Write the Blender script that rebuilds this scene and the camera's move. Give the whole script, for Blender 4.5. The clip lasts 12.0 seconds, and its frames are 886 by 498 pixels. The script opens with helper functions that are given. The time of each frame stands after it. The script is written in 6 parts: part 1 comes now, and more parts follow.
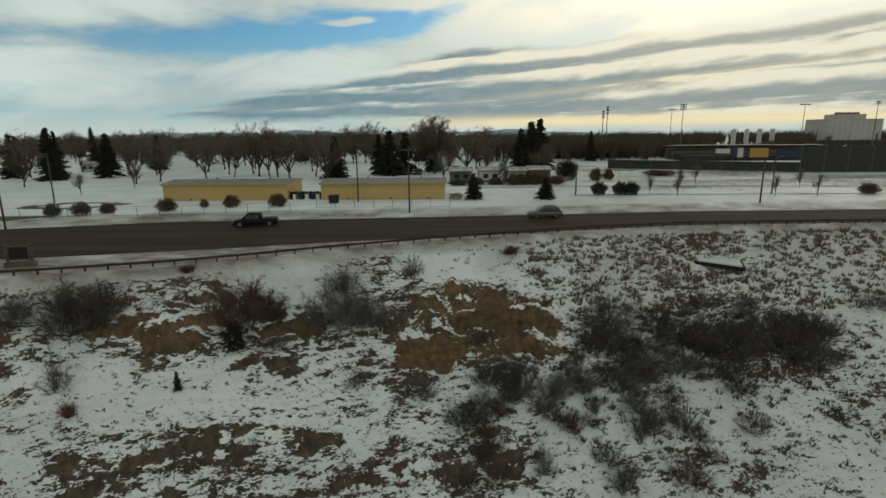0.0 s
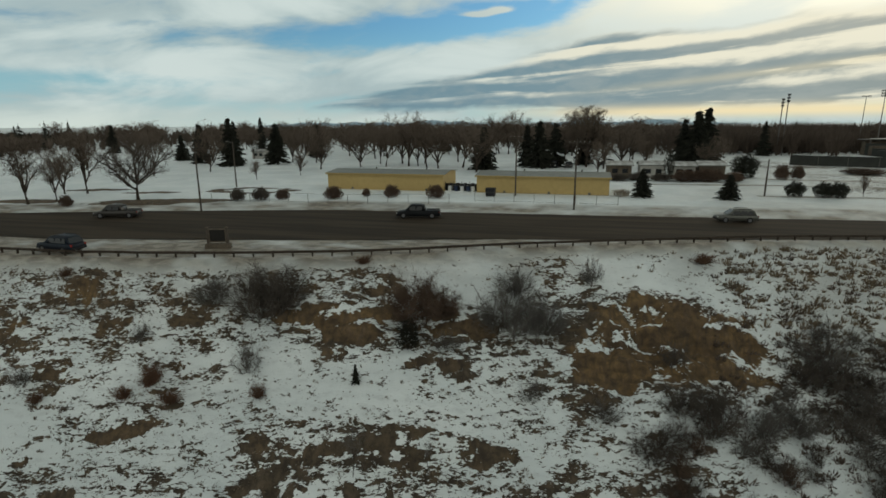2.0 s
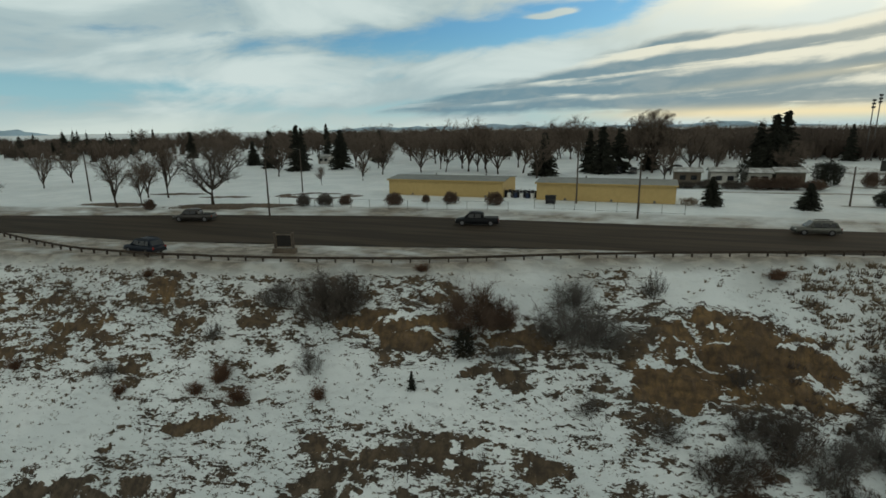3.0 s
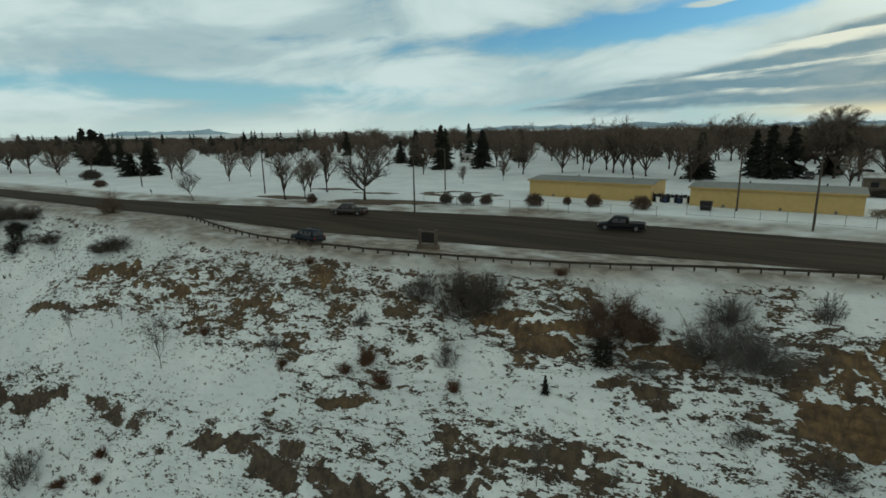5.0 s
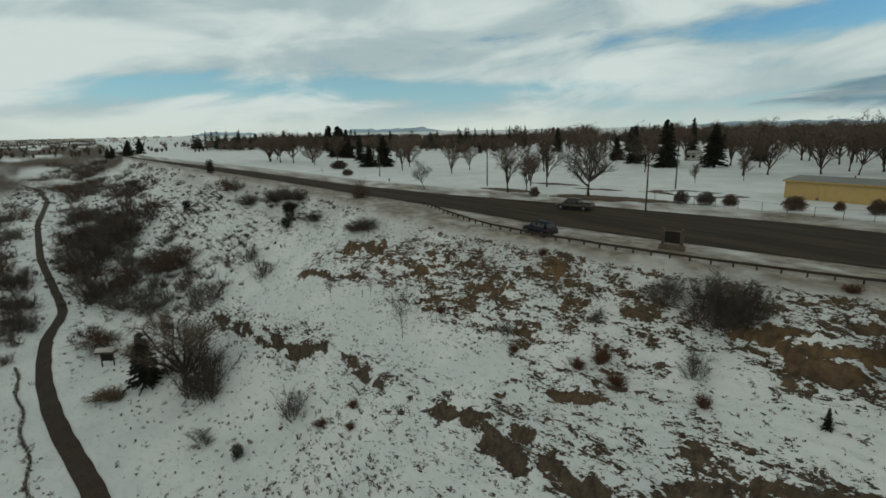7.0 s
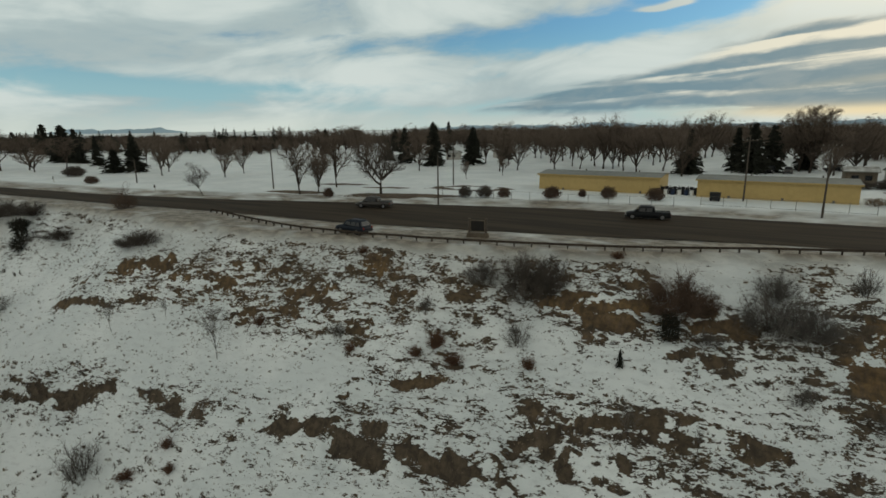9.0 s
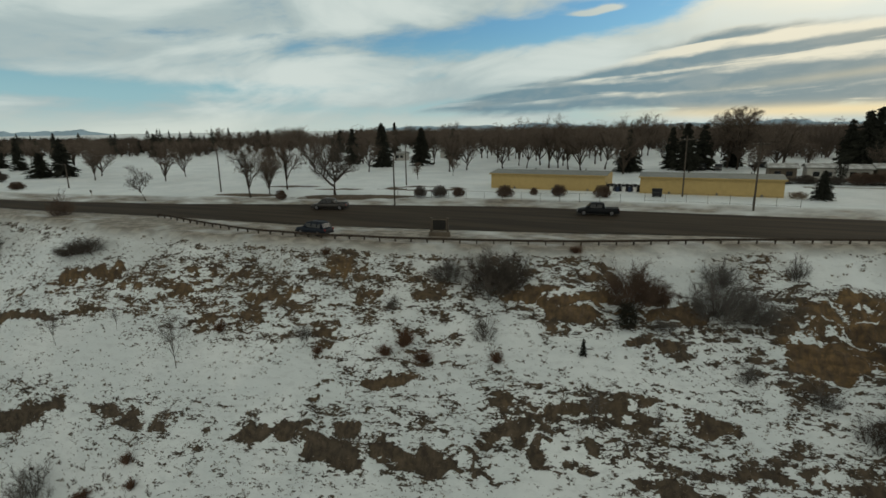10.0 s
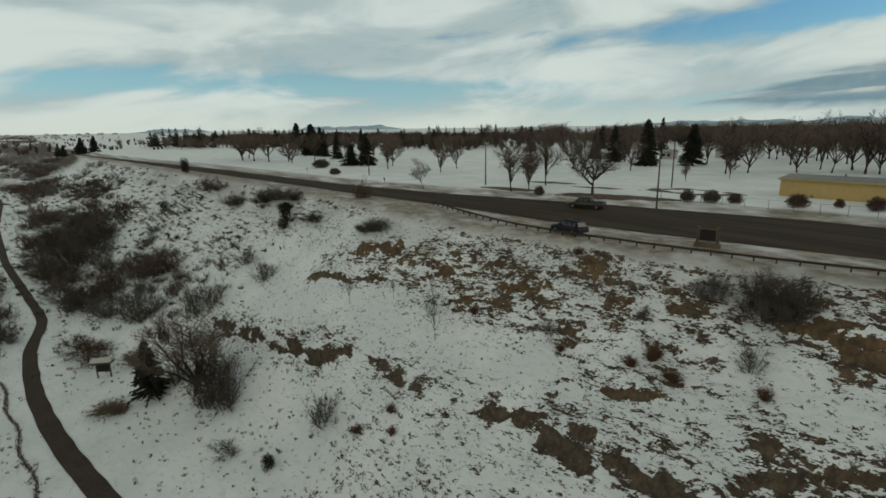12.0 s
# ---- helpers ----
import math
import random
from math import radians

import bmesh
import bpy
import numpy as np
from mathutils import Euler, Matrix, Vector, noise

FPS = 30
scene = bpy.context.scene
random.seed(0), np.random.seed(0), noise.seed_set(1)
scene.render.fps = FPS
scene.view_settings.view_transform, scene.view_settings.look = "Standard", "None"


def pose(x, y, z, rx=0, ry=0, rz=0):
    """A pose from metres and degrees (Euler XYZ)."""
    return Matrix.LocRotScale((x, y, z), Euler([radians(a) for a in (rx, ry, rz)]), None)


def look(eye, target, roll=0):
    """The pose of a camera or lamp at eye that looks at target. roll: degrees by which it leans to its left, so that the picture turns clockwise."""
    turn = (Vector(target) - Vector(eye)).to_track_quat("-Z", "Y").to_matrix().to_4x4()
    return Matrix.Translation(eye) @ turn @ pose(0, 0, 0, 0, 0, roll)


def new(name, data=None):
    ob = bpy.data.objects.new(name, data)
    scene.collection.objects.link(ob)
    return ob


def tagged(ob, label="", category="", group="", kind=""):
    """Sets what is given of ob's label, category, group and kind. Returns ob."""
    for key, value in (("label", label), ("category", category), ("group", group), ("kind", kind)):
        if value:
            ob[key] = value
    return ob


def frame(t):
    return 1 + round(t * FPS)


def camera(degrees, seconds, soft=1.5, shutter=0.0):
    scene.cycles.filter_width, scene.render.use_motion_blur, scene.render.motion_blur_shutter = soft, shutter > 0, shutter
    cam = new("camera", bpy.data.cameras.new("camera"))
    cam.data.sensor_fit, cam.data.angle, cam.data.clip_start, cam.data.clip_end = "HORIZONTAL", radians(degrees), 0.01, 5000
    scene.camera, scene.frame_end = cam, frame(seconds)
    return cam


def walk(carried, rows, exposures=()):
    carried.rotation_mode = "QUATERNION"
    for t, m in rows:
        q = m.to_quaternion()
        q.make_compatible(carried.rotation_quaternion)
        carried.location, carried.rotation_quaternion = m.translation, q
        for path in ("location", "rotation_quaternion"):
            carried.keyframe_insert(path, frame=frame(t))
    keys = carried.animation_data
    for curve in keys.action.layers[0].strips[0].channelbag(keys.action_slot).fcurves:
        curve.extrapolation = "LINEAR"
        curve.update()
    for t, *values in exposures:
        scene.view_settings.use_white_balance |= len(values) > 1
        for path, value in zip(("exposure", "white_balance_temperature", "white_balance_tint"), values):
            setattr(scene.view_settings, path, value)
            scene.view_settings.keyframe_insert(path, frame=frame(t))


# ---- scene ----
cam = camera(80.0, 12.0, 1.6)
METRES, EYE, TILT, LEAN, TURN = 22.2, 12.4, -12.4, 0.45, 0.0
ROWS = [
    (0.0, 0.0, 0.0, 0.0, 0.0, 0.0, -0.0),
    (0.3, -0.0719, 0.0414, 0.0058, 0.49, -0.11, -0.18),
    (0.5, -0.1198, 0.069, 0.0097, 0.98, -0.19, -0.25),
    (0.7, -0.1539, 0.0898, 0.0157, 2.56, -0.23, -0.28),
    (0.8, -0.1709, 0.1001, 0.0186, 3.52, -0.37, -0.54),
    (1.0, -0.205, 0.1209, 0.0246, 7.29, -0.65, -1.46),
    (1.2, -0.2186, 0.1297, 0.0287, 11.01, -0.96, -2.41),
    (1.3, -0.2254, 0.1341, 0.0307, 12.44, -1.11, -2.76),
    (1.5, -0.239, 0.1429, 0.0348, 13.25, -1.34, -2.93),
    (2.0, -0.2444, 0.1444, 0.0348, 13.57, -1.36, -3.06),
    (2.5, -0.2423, 0.1404, 0.0432, 14.45, -1.13, -3.04),
    (2.7, -0.2411, 0.1383, 0.0496, 15.88, -1.14, -3.33),
    (2.8, -0.2405, 0.1373, 0.0527, 16.95, -1.19, -3.44),
    (3.0, -0.2393, 0.1352, 0.0591, 19.95, -1.38, -4.0),
    (3.2, -0.2383, 0.1328, 0.0636, 24.34, -1.75, -4.86),
    (3.3, -0.2377, 0.1317, 0.0658, 26.61, -1.96, -5.37),
    (3.5, -0.2367, 0.1293, 0.0703, 31.15, -2.45, -6.12),
    (3.7, -0.2403, 0.1236, 0.0727, 33.94, -2.83, -6.6),
    (5.5, -0.2668, 0.0878, 0.0646, 34.61, -2.89, -6.58),
    (6.0, -0.3037, 0.058, 0.0474, 34.83, -2.9, -6.49),
    (6.2, -0.3233, 0.0428, 0.0399, 36.1, -3.08, -6.73),
    (6.3, -0.3331, 0.0353, 0.0362, 37.31, -3.22, -6.98),
    (6.5, -0.3527, 0.0201, 0.0287, 42.34, -3.96, -7.66),
    (6.7, -0.3728, -0.0016, 0.0239, 49.6, -5.1, -8.5),
    (7.2, -0.425, -0.049, 0.009, 57.4, -6.5, -9.85),
    (7.8, -0.484, -0.113, -0.01, 59.2, -6.85, -10.1),
    (8.3, -0.532, -0.1675, -0.0255, 56.7, -6.45, -9.79),
    (8.5, -0.5504, -0.1857, -0.0292, 46.19, -4.71, -8.53),
    (8.6, -0.5578, -0.1945, -0.0312, 41.82, -4.04, -8.09),
    (8.7, -0.5653, -0.2033, -0.0332, 35.72, -3.18, -7.0),
    (8.8, -0.5727, -0.2122, -0.0352, 31.71, -2.65, -6.4),
    (9.0, -0.5876, -0.2298, -0.0392, 30.27, -2.45, -6.08),
    (9.5, -0.6224, -0.2731, -0.0479, 30.4, -2.46, -6.09),
    (9.7, -0.6348, -0.2877, -0.0513, 26.69, -2.06, -5.5),
    (9.8, -0.641, -0.2949, -0.0529, 24.85, -1.87, -5.14),
    (10.0, -0.6534, -0.3095, -0.0563, 24.21, -1.79, -4.74),
    (10.5, -0.6655, -0.33, -0.0581, 24.5, -1.77, -4.99),
    (11.0, -0.6652, -0.3326, -0.0575, 25.76, -1.95, -5.39),
    (11.2, -0.6649, -0.3339, -0.0544, 29.24, -2.4, -6.03),
    (11.3, -0.6647, -0.3346, -0.0528, 31.47, -2.68, -6.33),
    (11.5, -0.6644, -0.3359, -0.0497, 40.32, -3.88, -7.73),
    (11.7, -0.6639, -0.3375, -0.0455, 47.8, -5.09, -8.75),
    (11.8, -0.6637, -0.3384, -0.0433, 50.43, -5.53, -9.04),
    (12.0, -0.6632, -0.34, -0.0391, 51.18, -5.65, -9.14),
]
walk(cam, [(t, pose(0, 0, EYE, TILT, LEAN, TURN) @ pose(METRES * x, METRES * y, METRES * z, 90 + pitch, roll, yaw)) for t, x, y, z, yaw, pitch, roll in ROWS],
     [(0.0, -0.10, 6900, 7.0), (0.5, -0.10, 6850, 7.0), (1.0, -0.08, 6700, 1.5), (1.5, -0.16, 6750, 5.5), (2.0, -0.09, 6750, 6.5), (2.5, -0.06, 6750, 6.5), (3.6, -0.08, 6500, 3.0), (6.0, -0.03, 6400, 0.5), (6.6, -0.08, 6650, 5.5), (8.5, -0.10, 6950, 9.0), (9.5, -0.10, 6950, 9.0), (10.5, -0.09, 6950, 7.5), (12.0, -0.10, 6950, 8.0)])


# ---- world, sun ----
def nd(tree, kind, **inputs):
    n = tree.nodes.new(kind)
    for k, v in inputs.items():
        if k in ("operation", "blend_type", "data_type", "noise_dimensions", "clamp", "interpolation_type", "sky_type", "sun_disc",
                 "sun_elevation", "sun_rotation", "attribute_name", "feature", "use_clamp", "vector_type"):
            if k == "operation":
                n.operation = v
            elif k == "blend_type":
                n.blend_type = v
            elif k == "data_type":
                n.data_type = v
            elif k == "noise_dimensions":
                n.noise_dimensions = v
            elif k == "clamp":
                n.clamp = v
            elif k == "interpolation_type":
                n.interpolation_type = v
            elif k == "sky_type":
                n.sky_type = v
            elif k == "sun_disc":
                n.sun_disc = v
            elif k == "sun_elevation":
                n.sun_elevation = v
            elif k == "sun_rotation":
                n.sun_rotation = v
            elif k == "attribute_name":
                n.attribute_name = v
            elif k == "feature":
                n.feature = v
            elif k == "use_clamp":
                n.use_clamp = v
        else:
            key = int(k[1:]) if k[0] == "i" and k[1:].isdigit() else k.replace("_", " ")
            sock = n.inputs[key]
            if isinstance(v, bpy.types.NodeSocket):
                tree.links.new(v, sock)
            else:
                sock.default_value = v
    return n


def maths(tree, op, a, b=0.0, c=0.0):
    return nd(tree, "ShaderNodeMath", operation=op, i0=a, i1=b, i2=c).outputs[0]


def smooth(tree, x, lo, hi, a=0.0, b=1.0):
    n = nd(tree, "ShaderNodeMapRange", interpolation_type="SMOOTHSTEP", i0=x, i1=lo, i2=hi, i3=a, i4=b)
    n.interpolation_type = "SMOOTHSTEP"
    return n.outputs[0]


def mixed(tree, f, a, b):
    n = tree.nodes.new("ShaderNodeMix")
    n.data_type = "RGBA"
    for sock, v in ((n.inputs[0], f), (n.inputs[6], a), (n.inputs[7], b)):
        if isinstance(v, bpy.types.NodeSocket):
            tree.links.new(v, sock)
        else:
            sock.default_value = v if isinstance(v, (int, float)) else (*v, 1.0)
    return n.outputs[2]


def fbm_node(tree, vec, scale, detail=4.0, rough=0.55, distort=0.0):
    return nd(tree, "ShaderNodeTexNoise", Vector=vec, Scale=scale, Detail=detail, Roughness=rough, Distortion=distort).outputs[0]


SUN_AZ, SUN_EL = radians(38.0), radians(17.0)      # azimuth from +y towards +x
sun = new("sun", bpy.data.lights.new("sun", "SUN"))
sun.data.energy, sun.data.angle, sun.data.color = 0.32, radians(14.0), (1.0, 0.93, 0.82)
sun.matrix_world = look((0, 0, 60), (-math.sin(SUN_AZ) * math.cos(SUN_EL), -math.cos(SUN_AZ) * math.cos(SUN_EL), 60 - math.sin(SUN_EL)))

world = bpy.data.worlds.new("sky")
scene.world = world
world.use_nodes = True
wt = world.node_tree
wt.nodes.clear()
wdir = nd(wt, "ShaderNodeTexCoord").outputs["Generated"]
wxyz = nd(wt, "ShaderNodeSeparateXYZ", Vector=wdir).outputs
az = maths(wt, "ARCTAN2", wxyz[0], wxyz[1])
el = maths(wt, "ARCSINE", wxyz[2])
vv = maths(wt, "MULTIPLY_ADD", az, -0.085, el)       # the soft clouds climb towards the sun
fan = maths(wt, "DIVIDE", el, maths(wt, "MAXIMUM", maths(wt, "MULTIPLY_ADD", az, 0.80, 1.0), 0.45))   # the cloud streets fan out above the skyline


def gauss(caz, cel, waz, wel, lift=el):
    a = maths(wt, "POWER", maths(wt, "ABSOLUTE", maths(wt, "DIVIDE", maths(wt, "SUBTRACT", az, caz), waz)), 2.0)
    b = maths(wt, "POWER", maths(wt, "ABSOLUTE", maths(wt, "DIVIDE", maths(wt, "SUBTRACT", lift, cel), wel)), 2.0)
    return maths(wt, "EXPONENT", maths(wt, "MULTIPLY", maths(wt, "ADD", a, b), -1.0))


soft_xyz = nd(wt, "ShaderNodeCombineXYZ", i0=maths(wt, "MULTIPLY", az, 3.4), i1=maths(wt, "MULTIPLY", vv, 11.0), i2=3.7).outputs[0]
thin_xyz = nd(wt, "ShaderNodeCombineXYZ", i0=maths(wt, "MULTIPLY", az, 2.6), i1=maths(wt, "MULTIPLY", fan, 52.0), i2=9.1).outputs[0]
soft_n = fbm_node(wt, soft_xyz, 1.0, 7.0, 0.50, 0.6)
thin_n = fbm_node(wt, thin_xyz, 1.0, 9.0, 0.55, 0.55)
fray_n = fbm_node(wt, nd(wt, "ShaderNodeCombineXYZ", i0=maths(wt, "MULTIPLY", az, 14.0), i1=maths(wt, "MULTIPLY", vv, 46.0), i2=1.3).outputs[0], 1.0, 6.0, 0.6, 0.3)
west = smooth(wt, az, -0.45, 0.10)                    # 0 in the soft western clouds, 1 among the streets towards the sun
rising = maths(wt, "MULTIPLY_ADD", az, -0.13, el)
cover = maths(wt, "ADD", maths(wt, "MULTIPLY_ADD", maths(wt, "SUBTRACT", fray_n, 0.5), 0.38, soft_n), 0.19)
for caz, cel, waz, wel, amt, lift in (
    (-0.19, 0.196, 0.20, 0.026, -0.44, rising), (-1.35, 0.075, 0.40, 0.024, -0.34, el), (-0.80, 0.070, 0.30, 0.016, -0.22, el), (-0.72, 0.115, 0.16, 0.018, -0.10, el),
    (-0.60, 0.035, 0.30, 0.014, -0.18, el), (-0.178, 0.185, 0.030, 0.0055, 0.62, el), (-0.142, 0.192, 0.024, 0.0055, 0.55, el), (-0.90, 0.150, 0.20, 0.014, -0.16, el), (-0.06, 0.218, 0.06, 0.010, 0.30, el),
    (-0.55, 0.145, 0.26, 0.040, -0.07, el), (-1.15, 0.170, 0.40, 0.060, 0.22, el), (0.45, 0.190, 0.42, 0.080, 0.40, el), (-0.25, 0.125, 0.30, 0.016, 0.25, rising),
):
    cover = maths(wt, "MULTIPLY_ADD", gauss(caz, cel, waz, wel, lift), amt, cover)
cover = smooth(wt, cover, 0.38, 0.70)
sky = nd(wt, "ShaderNodeTexSky", sky_type="NISHITA", sun_disc=False, sun_elevation=SUN_EL, sun_rotation=SUN_AZ)
blue = nd(wt, "ShaderNodeMix", data_type="RGBA", blend_type="MULTIPLY")
blue.inputs[0].default_value = 1.0
wt.links.new(sky.outputs[0], blue.inputs[6])
blue.inputs[7].default_value = (0.046, 0.086, 0.120, 1.0)
clear = mixed(wt, smooth(wt, el, 0.17, 0.03, 0.0, 0.65), blue.outputs[2], (0.38, 0.63, 0.75))
# a wedge of slate-blue cloud streets that opens from the western skyline towards the sun, cream light between them
ridge = maths(wt, "MULTIPLY_ADD", maths(wt, "ADD", az, 0.53), 0.225, 0.022)
ridge = maths(wt, "MINIMUM", ridge, maths(wt, "MULTIPLY_ADD", az, 0.02, 0.152))
frayed = maths(wt, "MULTIPLY_ADD", maths(wt, "SUBTRACT", soft_n, 0.5), 0.050, maths(wt, "MULTIPLY_ADD", maths(wt, "SUBTRACT", fray_n, 0.5), 0.022, el))
wedge = maths(wt, "MULTIPLY", smooth(wt, maths(wt, "SUBTRACT", ridge, frayed), -0.004, 0.016), smooth(wt, frayed, 0.012, 0.030))
wedge = maths(wt, "MULTIPLY", wedge, smooth(wt, az, -0.56, -0.44))
wave = maths(wt, "SINE", maths(wt, "MULTIPLY_ADD", soft_n, 9.0, maths(wt, "MULTIPLY_ADD", thin_n, 6.0, maths(wt, "MULTIPLY", fan, 190.0))))
street = maths(wt, "MULTIPLY_ADD", wave, 0.46, maths(wt, "MULTIPLY", maths(wt, "SUBTRACT", thin_n, 0.5), 3.0))
street = maths(wt, "MULTIPLY_ADD", maths(wt, "SUBTRACT", fray_n, 0.5), 1.5, street)
street = maths(wt, "ADD", street, maths(wt, "ADD", smooth(wt, az, -0.25, 0.30, 0.30, -0.04), smooth(wt, el, 0.13, 0.05, 0.0, 0.34)))
street = smooth(wt, street, -0.50, 0.46)
shade = maths(wt, "MULTIPLY", wedge, street)
grey = maths(wt, "MULTIPLY", smooth(wt, soft_n, 0.58, 0.40), maths(wt, "SUBTRACT", 0.30, maths(wt, "MULTIPLY", west, 0.30)))
shade = maths(wt, "MULTIPLY", maths(wt, "MAXIMUM", shade, grey), 0.95)
glow = gauss(0.46, 0.235, 0.48, 0.105)
white = mixed(wt, glow, (0.475, 0.590, 0.620), (1.44, 1.32, 1.05))
white = mixed(wt, smooth(wt, soft_n, 0.46, 0.66, 0.0, 0.6), white, (0.74, 0.83, 0.83))
white = mixed(wt, maths(wt, "MULTIPLY", maths(wt, "MULTIPLY", wedge, west), 0.8), white, (0.93, 0.88, 0.72))
slate = mixed(wt, smooth(wt, az, -0.20, 0.50), (0.160, 0.275, 0.350), (0.285, 0.340, 0.350))
slate = mixed(wt, maths(wt, "MULTIPLY", smooth(wt, el, 0.085, 0.15), smooth(wt, az, 0.0, 0.4, 0.0, 0.6)), slate, (0.52, 0.52, 0.46))
slate = mixed(wt, smooth(wt, fray_n, 0.42, 0.68, 0.0, 0.35), slate, (0.40, 0.45, 0.45))
cloud = mixed(wt, shade, white, slate)
both = mixed(wt, maths(wt, "MAXIMUM", cover, wedge), clear, cloud)
low = maths(wt, "MULTIPLY", maths(wt, "MAXIMUM", gauss(0.35, 0.019, 2.0, 0.010), maths(wt, "MULTIPLY", gauss(0.45, 0.052, 0.45, 0.006, vv), 0.35)), smooth(wt, az, -0.25, 0.20, 0.0, 0.95))
both = mixed(wt, low, both, (0.93, 0.80, 0.52))
pale = maths(wt, "MULTIPLY", smooth(wt, el, 0.05, 0.0), maths(wt, "MULTIPLY", smooth(wt, az, 0.1, -0.5, 0.0, 0.6), maths(wt, "SUBTRACT", 1.0, wedge)))
both = mixed(wt, pale, both, (0.64, 0.72, 0.68))
both = mixed(wt, smooth(wt, el, 0.26, 0.75, 0.0, 0.85), both, (0.265, 0.28, 0.265))   # darker unseen sky overhead, added to dim the light on the ground
both = mixed(wt, smooth(wt, wxyz[1], -0.10, -0.75, 0.0, 0.8), both, (0.64, 0.66, 0.62))   # brighter unseen sky in the north, opposite the sun, added to light the slope
wt.links.new(nd(wt, "ShaderNodeBackground", Color=both, Strength=1.0).outputs[0], nd(wt, "ShaderNodeOutputWorld").inputs[0])


# ---- materials ----
def material(name, colour=(0.5, 0.5, 0.5), rough=0.8, metal=0.0, vary=0.0, grain=6.0, bump=0.0, each=0.0, colour2=None):
    """A surface with grain at two scales; each: how much whole objects or mesh islands differ."""
    m = bpy.data.materials.new(name)
    m.use_nodes = True
    t = m.node_tree
    p = t.nodes["Principled BSDF"]
    p.inputs["Roughness"].default_value, p.inputs["Metallic"].default_value = rough, metal
    p.inputs["Specular IOR Level"].default_value = 0.5 if rough < 0.4 else 0.18
    pos = nd(t, "ShaderNodeTexCoord").outputs["Object"]
    fine = fbm_node(t, pos, grain, 5.0, 0.6)
    broad = fbm_node(t, pos, grain * 0.13, 3.0, 0.5)
    f = maths(t, "MULTIPLY_ADD", fine, 0.6, maths(t, "MULTIPLY", broad, 0.4))
    second = colour2 or tuple(c * (1 - vary) for c in colour)
    col = mixed(t, smooth(t, f, 0.38, 0.62), second, colour)
    if each:
        rnd = nd(t, "ShaderNodeNewGeometry").outputs["Random Per Island"]
        col = mixed(t, maths(t, "MULTIPLY", rnd, each), col, tuple(c * 0.35 for c in second))
    t.links.new(col, p.inputs["Base Color"])
    if bump:
        t.links.new(nd(t, "ShaderNodeBump", Strength=bump, Distance=0.05, Height=fine).outputs[0], p.inputs["Normal"])
    return m


